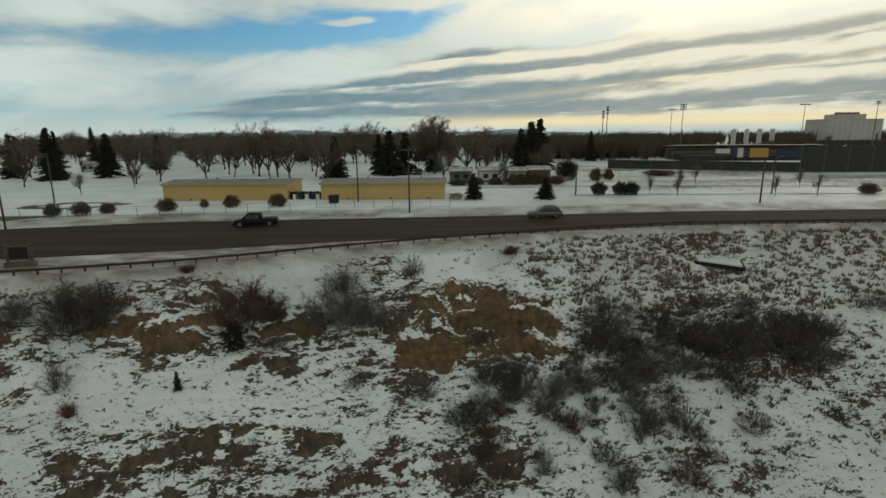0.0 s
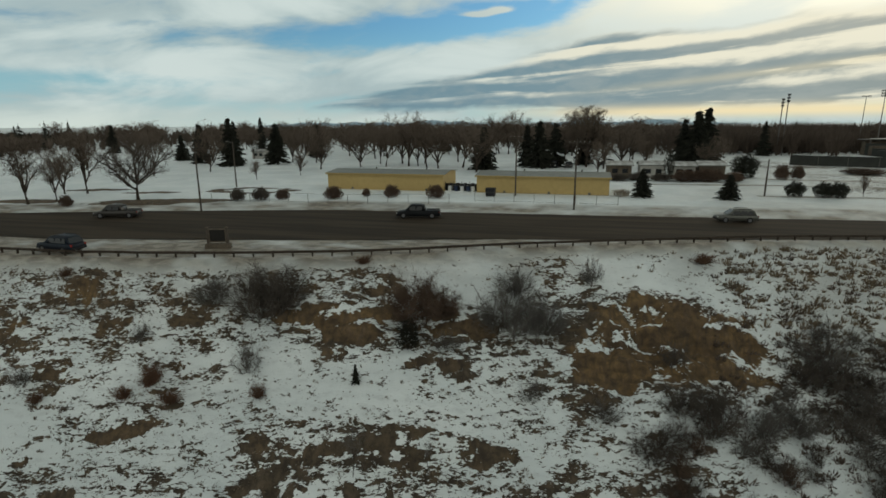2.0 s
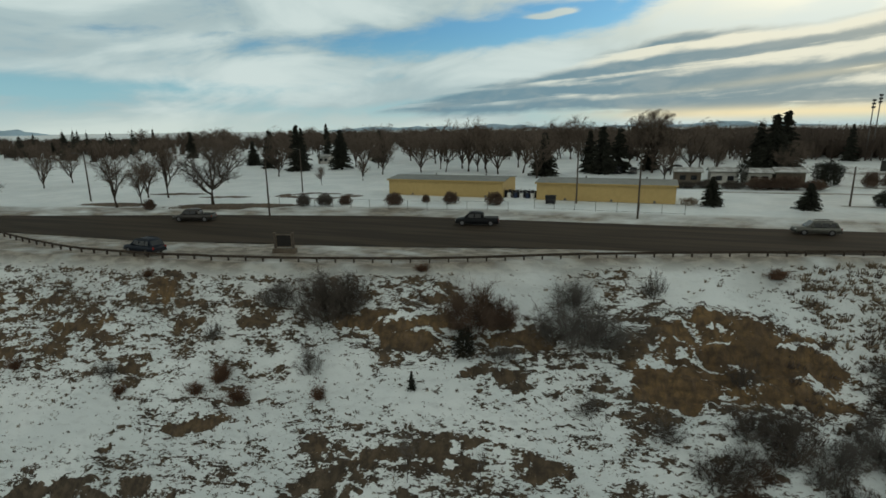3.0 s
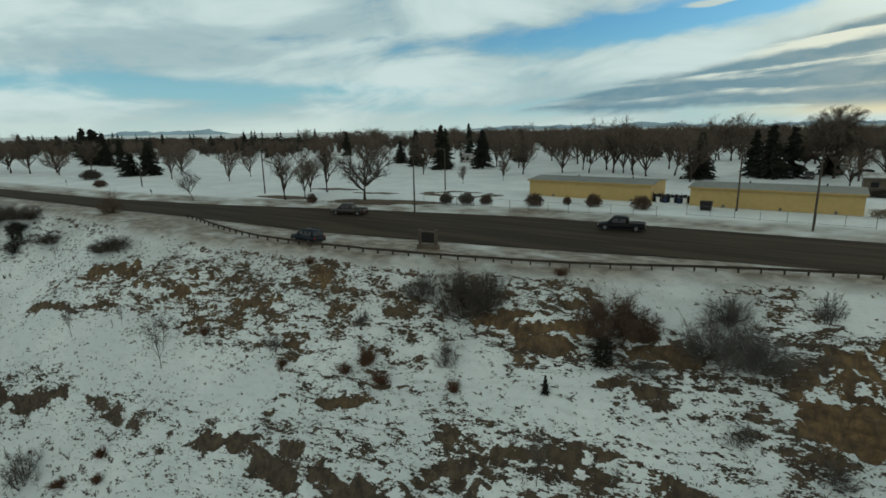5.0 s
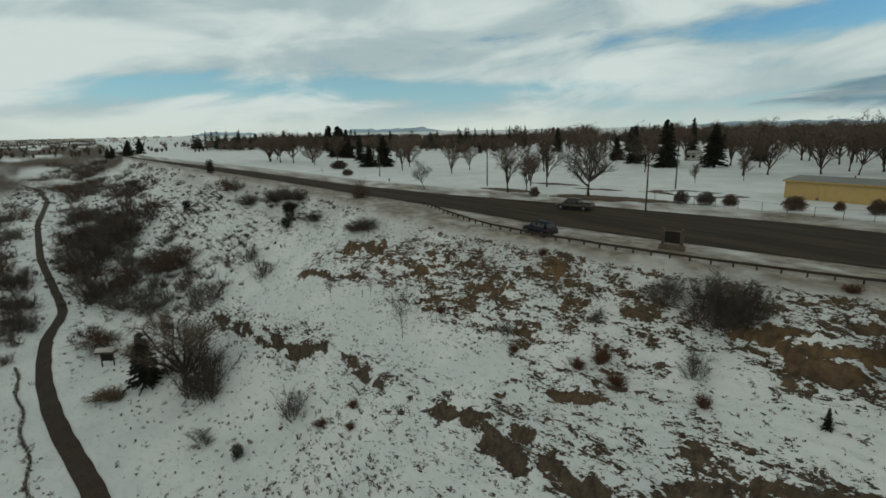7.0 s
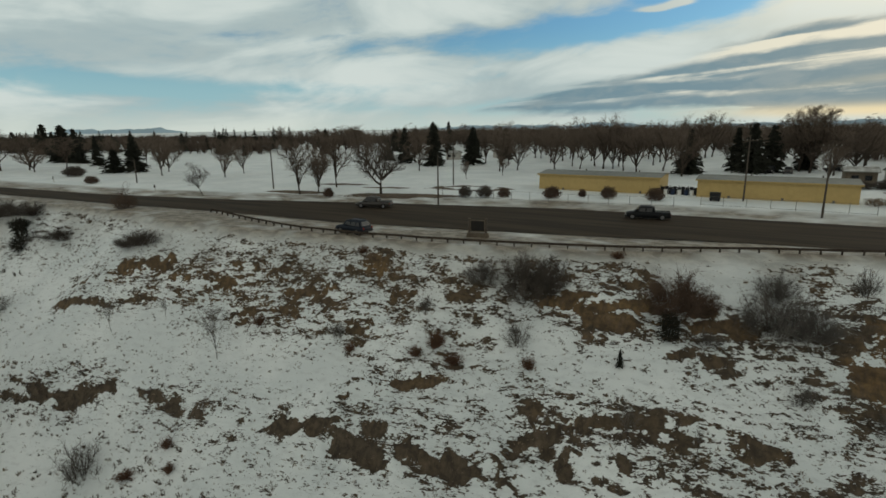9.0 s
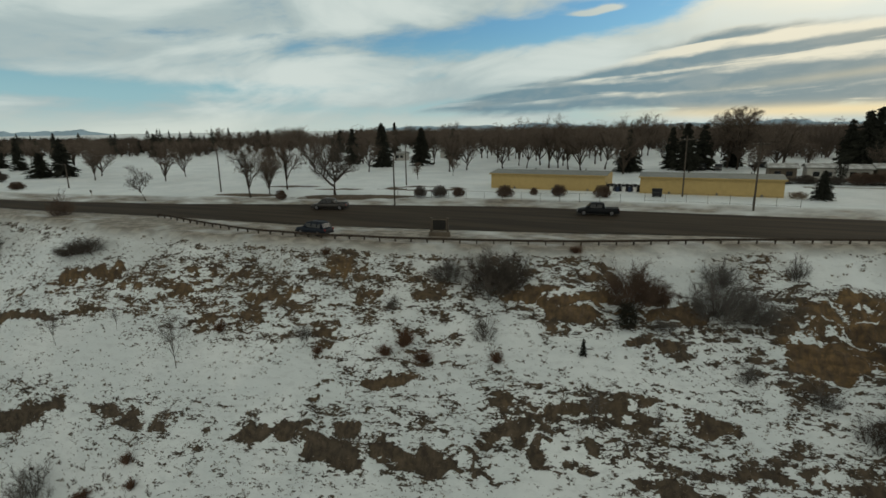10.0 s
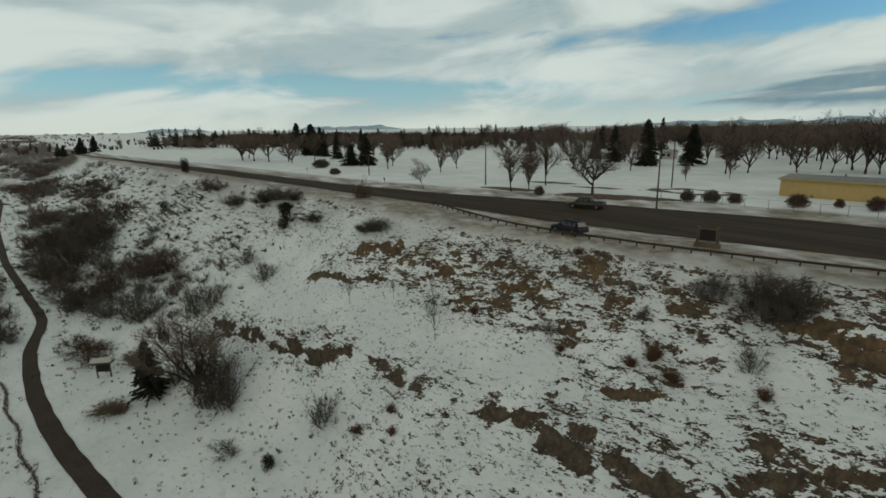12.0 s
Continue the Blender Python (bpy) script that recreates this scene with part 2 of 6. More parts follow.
def ground_material():
    """Snow over brown clay: the clay shows where it is steep, on ledges and in small broken patches."""
    m = bpy.data.materials.new("snow_over_clay")
    m.use_nodes = True
    t = m.node_tree
    p = t.nodes["Principled BSDF"]
    pos = nd(t, "ShaderNodeTexCoord").outputs["Object"]
    along_ = nd(t, "ShaderNodeVectorMath", operation="DOT_PRODUCT", i0=pos, i1=(0.97, 0.24, 0.0)).outputs["Value"]
    down_ = nd(t, "ShaderNodeVectorMath", operation="DOT_PRODUCT", i0=pos, i1=(0.20, -0.80, -0.75)).outputs["Value"]
    flat = nd(t, "ShaderNodeCombineXYZ", i0=maths(t, "MULTIPLY", along_, 0.70), i1=maths(t, "MULTIPLY", down_, 1.32), i2=0.0).outputs[0]
    big = fbm_node(t, flat, 0.80, 5.0, 0.6, 0.5)
    small = fbm_node(t, flat, 2.3, 4.0, 0.58, 0.35)
    tiny = fbm_node(t, flat, 5.2, 3.0, 0.6, 0.2)
    bare = nd(t, "ShaderNodeAttribute", attribute_name="bare").outputs["Fac"]
    slush = nd(t, "ShaderNodeAttribute", attribute_name="slush").outputs["Fac"]
    clay_a = nd(t, "ShaderNodeAttribute", attribute_name="clay").outputs["Fac"]
    nz = nd(t, "ShaderNodeSeparateXYZ", Vector=nd(t, "ShaderNodeNewGeometry").outputs["Normal"]).outputs[2]
    steep = smooth(t, nz, 0.55, 0.25, 0.0, 0.12)
    n = maths(t, "MULTIPLY_ADD", tiny, 0.40, maths(t, "MULTIPLY_ADD", big, 0.42, maths(t, "MULTIPLY_ADD", small, 0.50, -0.16)))
    n = maths(t, "ADD", maths(t, "ADD", n, steep), maths(t, "MULTIPLY", maths(t, "SUBTRACT", bare, 0.5), 0.5))
    f = smooth(t, n, 0.494, 0.518)
    grit = fbm_node(t, pos, 9.0, 4.0, 0.7)
    layer = fbm_node(t, nd(t, "ShaderNodeVectorMath", operation="MULTIPLY", i0=pos, i1=(0.25, 0.25, 1.1)).outputs[0], 0.8, 5.0, 0.6)
    dark = mixed(t, grit, (0.041, 0.033, 0.024), (0.124, 0.096, 0.068))
    gold = mixed(t, smooth(t, layer, 0.30, 0.70), (0.090, 0.055, 0.023), (0.220, 0.138, 0.058))
    # flute and mottle contrast in the soil colour stands in for relief shading
    flute = fbm_node(t, nd(t, "ShaderNodeVectorMath", operation="MULTIPLY", i0=pos, i1=(1.6, 1.0, 0.35)).outputs[0], 1.1, 5.0, 0.65)
    gold = mixed(t, smooth(t, flute, 0.42, 0.62, 0.0, 0.75), gold, (0.075, 0.050, 0.030))
    gold = mixed(t, smooth(t, grit, 0.40, 0.7, 0.0, 0.5), gold, (0.092, 0.060, 0.043))
    dark = mixed(t, smooth(t, flute, 0.44, 0.60, 0.0, 0.55), dark, (0.032, 0.025, 0.018))
    soil = mixed(t, clay_a, dark, gold)
    mott = fbm_node(t, pos, 1.25, 6.0, 0.62, 0.4)
    soil = mixed(t, smooth(t, mott, 0.36, 0.56, 0.52, 0.0), soil, (0.020, 0.015, 0.011))
    soil = mixed(t, smooth(t, mott, 0.52, 0.72, 0.0, 0.28), soil, (0.200, 0.142, 0.102))
    drift = fbm_node(t, pos, 0.12, 4.0, 0.55)
    snow = mixed(t, smooth(t, drift, 0.35, 0.65), (0.690, 0.735, 0.735), (0.800, 0.835, 0.828))
    snow = mixed(t, smooth(t, grit, 0.58, 0.75, 0.0, 0.22), snow, (0.46, 0.43, 0.38))
    crust = fbm_node(t, flat, 1.1, 6.0, 0.65)
    snow = mixed(t, smooth(t, crust, 0.50, 0.66, 0.0, 0.30), snow, (0.47, 0.49, 0.49))
    grey = mixed(t, smooth(t, big, 0.40, 0.62), (0.150, 0.122, 0.088), (0.310, 0.272, 0.216))
    snow = mixed(t, slush, snow, grey)
    t.links.new(mixed(t, f, snow, soil), p.inputs["Base Color"])
    t.links.new(mixed(t, f, (0.6, 0.6, 0.6), (0.95, 0.95, 0.95)), p.inputs["Roughness"])
    hgt = maths(t, "ADD", maths(t, "MULTIPLY", f, -0.6), maths(t, "ADD", maths(t, "MULTIPLY", grit, 0.45), maths(t, "MULTIPLY", maths(t, "ADD", flute, crust), 0.7)))
    t.links.new(nd(t, "ShaderNodeBump", Strength=0.7, Distance=0.16, Height=hgt).outputs[0], p.inputs["Normal"])
    return m


def road_material():
    m = bpy.data.materials.new("wet_asphalt")
    m.use_nodes = True
    t = m.node_tree
    p = t.nodes["Principled BSDF"]
    pos = nd(t, "ShaderNodeTexCoord").outputs["Object"]
    long_ = nd(t, "ShaderNodeVectorMath", operation="MULTIPLY", i0=pos, i1=(0.06, 0.8, 1.0)).outputs[0]
    streak = fbm_node(t, long_, 0.7, 4.0, 0.55, 0.2)
    grit = fbm_node(t, pos, 14.0, 3.0, 0.7)
    col = mixed(t, smooth(t, streak, 0.36, 0.66), (0.035, 0.027, 0.019), (0.064, 0.049, 0.035))
    col = mixed(t, smooth(t, grit, 0.5, 0.8, 0.0, 0.3), col, (0.07, 0.063, 0.055))
    t.links.new(col, p.inputs["Base Color"])
    t.links.new(maths(t, "MULTIPLY_ADD", streak, 0.2, 0.75), p.inputs["Roughness"])
    t.links.new(nd(t, "ShaderNodeBump", Strength=0.25, Distance=0.01, Height=grit).outputs[0], p.inputs["Normal"])
    p.inputs["Specular IOR Level"].default_value = 0.07
    return m


GROUND = ground_material()
ASPHALT = road_material()
# darker copy of the brown twig colour, painting in shade of the dense woods
WOODS = material("darkened_far_twigs", (0.118, 0.090, 0.072), 0.95, vary=0.3, grain=2.0, each=0.35)
BARK = material("grey_brown_bark", (0.075, 0.058, 0.046), 0.95, vary=0.45, grain=9.0, bump=0.4)
TWIG = material("brown_twigs", (0.195, 0.150, 0.118), 0.95, vary=0.3, grain=2.0, each=0.45)
TWIG_GREY = material("grey_twigs", (0.205, 0.188, 0.170), 0.95, vary=0.3, grain=2.0, each=0.5)
TWIG_DARK = material("dark_twigs", (0.130, 0.109, 0.092), 0.95, vary=0.3, grain=2.0, each=0.4)
TWIG_RED = material("red_brown_twigs", (0.158, 0.106, 0.078), 0.95, vary=0.3, grain=2.0, each=0.5)
NEEDLE = material("dark_spruce_needles", (0.044, 0.046, 0.034), 0.9, vary=0.4, grain=1.5, each=0.5)
JUNIPER = material("dull_juniper_foliage", (0.034, 0.032, 0.022), 0.9, vary=0.4, grain=2.5, each=0.5)
RUST = material("rust_brown_bunch_grass", (0.215, 0.125, 0.082), 0.95, vary=0.35, grain=3.0, each=0.4)
DRYGRASS = material("dry_grass", (0.32, 0.250, 0.175), 0.95, vary=0.4, grain=3.0, each=0.6)
SAGE = material("dry_sagebrush", (0.190, 0.148, 0.118), 0.95, vary=0.4, grain=3.0, each=0.6)
OCHRE = material("ochre_painted_siding", (0.475, 0.345, 0.145), 0.6, vary=0.10, grain=1.5, bump=0.1)
ROOFING = material("pale_grey_metal_roof", (0.19, 0.19, 0.165), 0.5, vary=0.25, grain=0.8, bump=0.1)
TRIM = material("ochre_trim_board", (0.42, 0.30, 0.12), 0.6, vary=0.15, grain=2.0)
DARKMETAL = material("dark_metal", (0.03, 0.03, 0.032), 0.5, 0.4, vary=0.3, grain=4.0)
STEEL = material("weathered_galvanised_steel", (0.16, 0.15, 0.14), 0.6, 0.5, vary=0.3, grain=5.0)
RUSTY = material("brown_weathering_steel", (0.068, 0.052, 0.040), 0.85, 0.1, vary=0.35, grain=4.0)
POLEWOOD = material("weathered_pole_wood", (0.10, 0.083, 0.068), 0.9, vary=0.3, grain=6.0, bump=0.3)
STONE = material("tan_stone_plinth", (0.15, 0.122, 0.092), 0.9, vary=0.4, grain=5.0, bump=0.5)
BLACKPANEL = material("dark_display_panel", (0.022, 0.020, 0.018), 0.6, vary=0.3, grain=3.0)
PALEPAINT = material("pale_grey_paint", (0.50, 0.48, 0.44), 0.7, vary=0.12, grain=1.0)
CONCRETE = material("grey_concrete", (0.48, 0.46, 0.42), 0.85, vary=0.2, grain=0.5, bump=0.1)
DARKGREEN = material("dark_green_windscreen", (0.050, 0.052, 0.047), 0.8, vary=0.25, grain=0.6)
BLUEPAINT = material("navy_paint", (0.030, 0.045, 0.085), 0.6, vary=0.2, grain=1.0)
ORANGEPAINT = material("amber_paint", (0.42, 0.24, 0.07), 0.6, vary=0.15, grain=1.0)
ROOFSNOW = material("patchy_roof_snow", (0.62, 0.63, 0.62), 0.7, vary=0.5, grain=0.8, bump=0.2, colour2=(0.26, 0.25, 0.23))
WHITEPAINT = material("white_paint", (0.72, 0.72, 0.70), 0.6, vary=0.1, grain=1.0)
TYRE = material("black_tyre_rubber", (0.018, 0.018, 0.018), 0.85, vary=0.3, grain=8.0)
RIM = material("grey_alloy_rim", (0.25, 0.25, 0.26), 0.4, 0.8, vary=0.2, grain=8.0)
CARGLASS = material("dark_car_glass", (0.012, 0.014, 0.016), 0.25, vary=0.2, grain=2.0)
LAMPGLASS = material("clear_lamp_glass", (0.55, 0.55, 0.52), 0.2, vary=0.1, grain=6.0)
REDGLASS = material("red_lamp_glass", (0.25, 0.02, 0.015), 0.25, vary=0.1, grain=6.0)
BLACKPAINT = material("black_car_paint", (0.008, 0.009, 0.011), 0.5, vary=0.25, grain=3.0)
NAVYCAR = material("dark_blue_car_paint", (0.010, 0.015, 0.024), 0.5, 0.0, vary=0.25, grain=3.0)
SILVERPAINT = material("grey_green_car_paint", (0.12, 0.12, 0.105), 0.3, 0.4, vary=0.2, grain=3.0)
BROWNPAINT = material("dark_bronze_car_paint", (0.045, 0.040, 0.036), 0.3, 0.3, vary=0.2, grain=3.0)
# the pale blue paints distance haze into the hills' own colour
HILL = material("haze_tinted_hills", (0.40, 0.54, 0.64), 1.0, vary=0.2, grain=0.004)
PATHMAT = material("damp_trail_asphalt", (0.062, 0.046, 0.035), 0.75, vary=0.3, grain=3.0, bump=0.2)


# ---- helpers for meshes ----
def mesh_of(name, verts, faces, mat, shade=False):
    me = bpy.data.meshes.new(name)
    me.from_pydata([tuple(map(float, v)) for v in verts], [], faces)
    me.materials.append(mat)
    if shade:
        me.polygons.foreach_set("use_smooth", [True] * len(me.polygons))
    me.update()
    return me


def part(name, me, parent=None, label="", m=None):
    """Links a mesh (or a bmesh with its material) as one part under a thing or part."""
    ob = new(name, me)
    if parent is not None:
        ob.parent = parent
    if m is not None:
        ob.matrix_local = m
    if label:
        tagged(ob, label)
    return ob


def box(x0, y0, z0, x1, y1, z1, mat, name="panel", bevel=0.0, taper=None):
    bm = bmesh.new()
    bmesh.ops.create_cube(bm, size=1.0)
    for v in bm.verts:
        top = v.co.z > 0
        fx, fy = taper if (taper and top) else (1, 1)
        v.co = Vector(((x0 + x1) / 2 + v.co.x * (x1 - x0) * fx, (y0 + y1) / 2 + v.co.y * (y1 - y0) * fy, (z0 + z1) / 2 + v.co.z * (z1 - z0)))
    if bevel:
        bmesh.ops.bevel(bm, geom=bm.edges[:], offset=bevel, segments=2, affect="EDGES", profile=0.6)
    me = bpy.data.meshes.new(name)
    bm.to_mesh(me)
    bm.free()
    me.materials.append(mat)
    return me


class Sticks:
    """Collects thin three-sided tapered sticks."""

    def __init__(self):
        self.v, self.f = [], []

    def add(self, a, b, ra, rb=0.0):
        a, b = Vector(a), Vector(b)
        d = b - a
        if d.length < 1e-5:
            return
        s = d.orthogonal().normalized()
        u = d.normalized().cross(s)
        k = len(self.v)
        ring = [s, s * -0.5 + u * 0.866, s * -0.5 - u * 0.866]
        self.v += [a + q * ra for q in ring]
        if rb <= 0:
            self.v.append(b)
            self.f += [(k, k + 1, k + 3), (k + 1, k + 2, k + 3), (k + 2, k, k + 3)]
        else:
            self.v += [b + q * rb for q in ring]
            self.f += [(k + i, k + (i + 1) % 3, k + 3 + (i + 1) % 3, k + 3 + i) for i in range(3)]

    def sliver(self, a, b, r, rng):
        """The finest twig or needle: one narrow pointed blade."""
        d = b - a
        s = d.cross(Vector((rng.gauss(0, 1), rng.gauss(0, 1), rng.gauss(0, 1))))
        if s.length > 1e-6:
            k = len(self.v)
            s = s.normalized() * r
            self.v += [a + s, a - s, b]
            self.f.append((k, k + 1, k + 2))

    def mesh(self, name, mat):
        return mesh_of(name, self.v, self.f, mat)


def sway(rng, d, amount):
    v = Vector((rng.gauss(0, 1), rng.gauss(0, 1), rng.gauss(0, 1)))
    return (d + v * amount).normalized()


def cylinder(r0, r1, z0, z1, mat, name="post", n=8):
    bm = bmesh.new()
    bmesh.ops.create_cone(bm, cap_ends=True, segments=n, radius1=r0, radius2=r1, depth=z1 - z0)
    bmesh.ops.translate(bm, verts=bm.verts, vec=(0, 0, (z0 + z1) / 2))
    me = bpy.data.meshes.new(name)
    bm.to_mesh(me)
    bm.free()
    me.materials.append(mat)
    return me


# ---- the lie of the land ----
def lattice(ix, iy, seed):
    h = (ix.astype(np.int64) * 374761393 + iy.astype(np.int64) * 668265263 + seed * 974634777) & 0x7FFFFFFF
    h = ((h ^ (h >> 13)) * 1274126177) & 0x7FFFFFFF
    return ((h ^ (h >> 16)) & 0xFFFF) / 65535.0


def vnoise(x, y, seed=0):
    x, y = np.asarray(x, float), np.asarray(y, float)
    ix, iy = np.floor(x), np.floor(y)
    fx, fy = x - ix, y - iy
    fx, fy = fx * fx * (3 - 2 * fx), fy * fy * (3 - 2 * fy)
    a, b = lattice(ix, iy, seed), lattice(ix + 1, iy, seed)
    c, d = lattice(ix, iy + 1, seed), lattice(ix + 1, iy + 1, seed)
    return (a * (1 - fx) + b * fx) * (1 - fy) + (c * (1 - fx) + d * fx) * fy - 0.5


def fbm(x, y, seed=0, octaves=4):
    total, amp = 0.0, 1.0
    for k in range(octaves):
        total = total + amp * vnoise(x * 2 ** k, y * 2 ** k, seed + k)
        amp *= 0.5
    return total


def step01(x, lo, hi):
    t = np.clip((x - lo) / (hi - lo), 0, 1)
    return t * t * (3 - 2 * t)


BRINK = ((-400, -230, -144, -110, -88, -72, -60, -50, -37, -24, -11, 0, 16, 32, 60, 120, 300),
         (18, 31, 39.5, 41, 40, 40.5, 42.4, 43.2, 46.0, 50.0, 56.6, 60.2, 65.6, 69.4, 70.5, 72, 74))
ROAD_FAR = ((-520, -361, -207, -132, -100, -68, -40, 0, 37, 70, 140, 500),
            (13, 27, 46.5, 53.0, 59.3, 69.2, 76.3, 79.2, 82.8, 83.8, 85, 90))
ROAD_NEAR = ((-520, -400, -230, -144, -110, -89, -64, -51, -39, -26, -13, 0, 16, 32, 60, 140, 500),
             (7, 20, 35, 43.4, 46.1, 48.6, 50.0, 52.2, 54.6, 57.4, 60.8, 63.0, 66.9, 70.3, 71.2, 73.5, 78))
RAIL = ((-88, -76, -65, -51, -37, -24, -11, 0, 16, 32, 60, 110), (48.0, 45.2, 43.3, 44.0, 47.0, 50.8, 57.0, 60.9, 66.6, 70.2, 71.0, 72.6))
FLOOR = ((-900, -420, -230, -85, 0, 100), (-3, -7, -15, -28, -31, -33))
SWELLS = ((21, 57, -3.8, 11), (-36, 40, -1.9, 5), (-16, 41, 1.8, 9), (-88, 28, 2.4, 10), (-70, 15, -2.2, 10), (46, 62, -2.6, 11), (4, 47, 1.6, 3))
# ledges: ends of the scarp line, half width of bare clay, how golden the clay is
LEDGES_LOWER_WEST = (
    (-110, 14.4, -89.5, 17.4, 0.8, 0.14), (-89.7, 17.5, -76.5, 21.4, 0.85, 0.14), (-78.6, 20.6, -73.7, 23.3, 0.5, 0.16), (-71.2, 23.8, -62.3, 24.8, 0.5, 0.14),
    (-62.0, 24.6, -54.0, 25.0, 0.3, 0.14), (-52.2, 25.2, -44.4, 27.9, 0.5, 0.16), (-45.9, 26.8, -38.5, 27.7, 0.75, 0.16), (-42.3, 28.6, -39.4, 29.0, 0.5, 0.2),
    (-38.7, 28.7, -33.2, 29.1, 0.85, 0.2), (-33.8, 29.0, -25.6, 31.0, 0.85, 0.16), (-29.3, 32.6, -25.3, 33.4, 0.55, 0.2), (-46.0, 29.8, -41.0, 32.3, 0.42, 0.45),
    (-41.8, 32.5, -37.0, 34.6, 0.38, 0.6), (-30.2, 35.0, -27.2, 35.0, 0.4, 0.4),
)
LEDGES_LOWER_EAST = (
    (-25.3, 32.4, -17.5, 33.2, 0.7, 0.18), (-25.2, 35.1, -19.9, 36.4, 0.35, 0.3), (-20.2, 36.1, -16.2, 36.8, 0.62, 0.3), (-16.6, 37.4, -11.8, 38.7, 0.6, 0.3),
    (-12.1, 38.2, -8.2, 39.6, 0.7, 0.35), (-9.2, 36.2, -4.5, 37.7, 0.4, 0.2), (-4.5, 38.1, -0.2, 39.2, 0.35, 0.2), (-0.2, 38.5, 2.9, 39.6, 0.5, 0.2),
    (2.6, 40.3, 8.6, 41.2, 0.85, 0.3), (-17.0, 32.6, -8.0, 34.4, 0.45, 0.16), (-29.5, 33.2, -25.3, 34.2, 0.4, 0.2), (-26.5, 35.0, -16.0, 37.0, 0.20, 0.25), (-5.6, 45.0, -1.5, 46.3, 0.45, 0.5),
)
LEDGES_UPPER_WEST = (
    (-88.3, 31.4, -79.4, 35.4, 1.0, 0.9), (-77.8, 33.3, -67.2, 35.6, 0.49, 0.9), (-70.8, 36.9, -60.5, 38.7, 0.38, 0.8), (-60.0, 36.2, -52.7, 37.9, 0.42, 0.8),
    (-51.4, 40.4, -46.5, 41.5, 0.62, 0.95), (-94.8, 26.3, -82.8, 28.4, 0.49, 0.5), (-97.3, 29.3, -88.7, 29.6, 0.32, 0.6), (-83.4, 28.8, -78.0, 31.3, 0.30, 0.5),
    (-46.3, 38.9, -43.8, 40.1, 0.38, 0.7), (-49.4, 34.9, -46.8, 35.9, 0.32, 0.6), (-40.4, 41.0, -36.9, 42.0, 0.30, 0.5), (-38.5, 38.8, -34.1, 40.4, 0.30, 0.5),
    (-66.0, 33.0, -57.0, 35.0, 0.30, 0.7),
)
LEDGES_UPPER_EAST = (
    (-31.0, 43.2, -20.6, 45.9, 0.66, 0.9), (-27.0, 43.2, -20.3, 44.3, 0.55, 0.8), (-21.8, 45.2, -15.5, 47.8, 0.75, 0.8), (-25.5, 46.9, -20.1, 47.9, 0.5, 0.5),
    (-18.2, 45.8, -11.5, 48.2, 0.55, 0.8), (-14.1, 47.3, -10.5, 49.2, 0.4, 0.5), (-26.1, 42.1, -23.5, 42.3, 0.3, 0.6), (-18.7, 42.0, -16.2, 43.0, 0.42, 0.5),
    (-15.8, 42.8, -13.3, 44.3, 0.42, 0.5), (-16.5, 41.4, -13.1, 43.1, 0.32, 0.4), (-7.0, 50.0, -3.7, 50.4, 0.35, 0.7),
)
LEDGES_GOLD_BANK = (
    (-2.2, 50.9, 13.9, 56.3, 1.75, 1.0), (-5.2, 48.0, 4.8, 50.0, 1.08, 1.0), (4.0, 50.0, 12.4, 53.0, 0.9, 1.0), (-0.6, 54.3, 7.6, 55.6, 0.9, 1.0), (-3.6, 52.9, 1.4, 53.0, 0.85, 1.0), (-5.4, 48.6, -1.5, 50.2, 0.6, 1.0),
)
LEDGES = LEDGES_LOWER_WEST + LEDGES_LOWER_EAST + LEDGES_UPPER_WEST + LEDGES_UPPER_EAST + LEDGES_GOLD_BANK


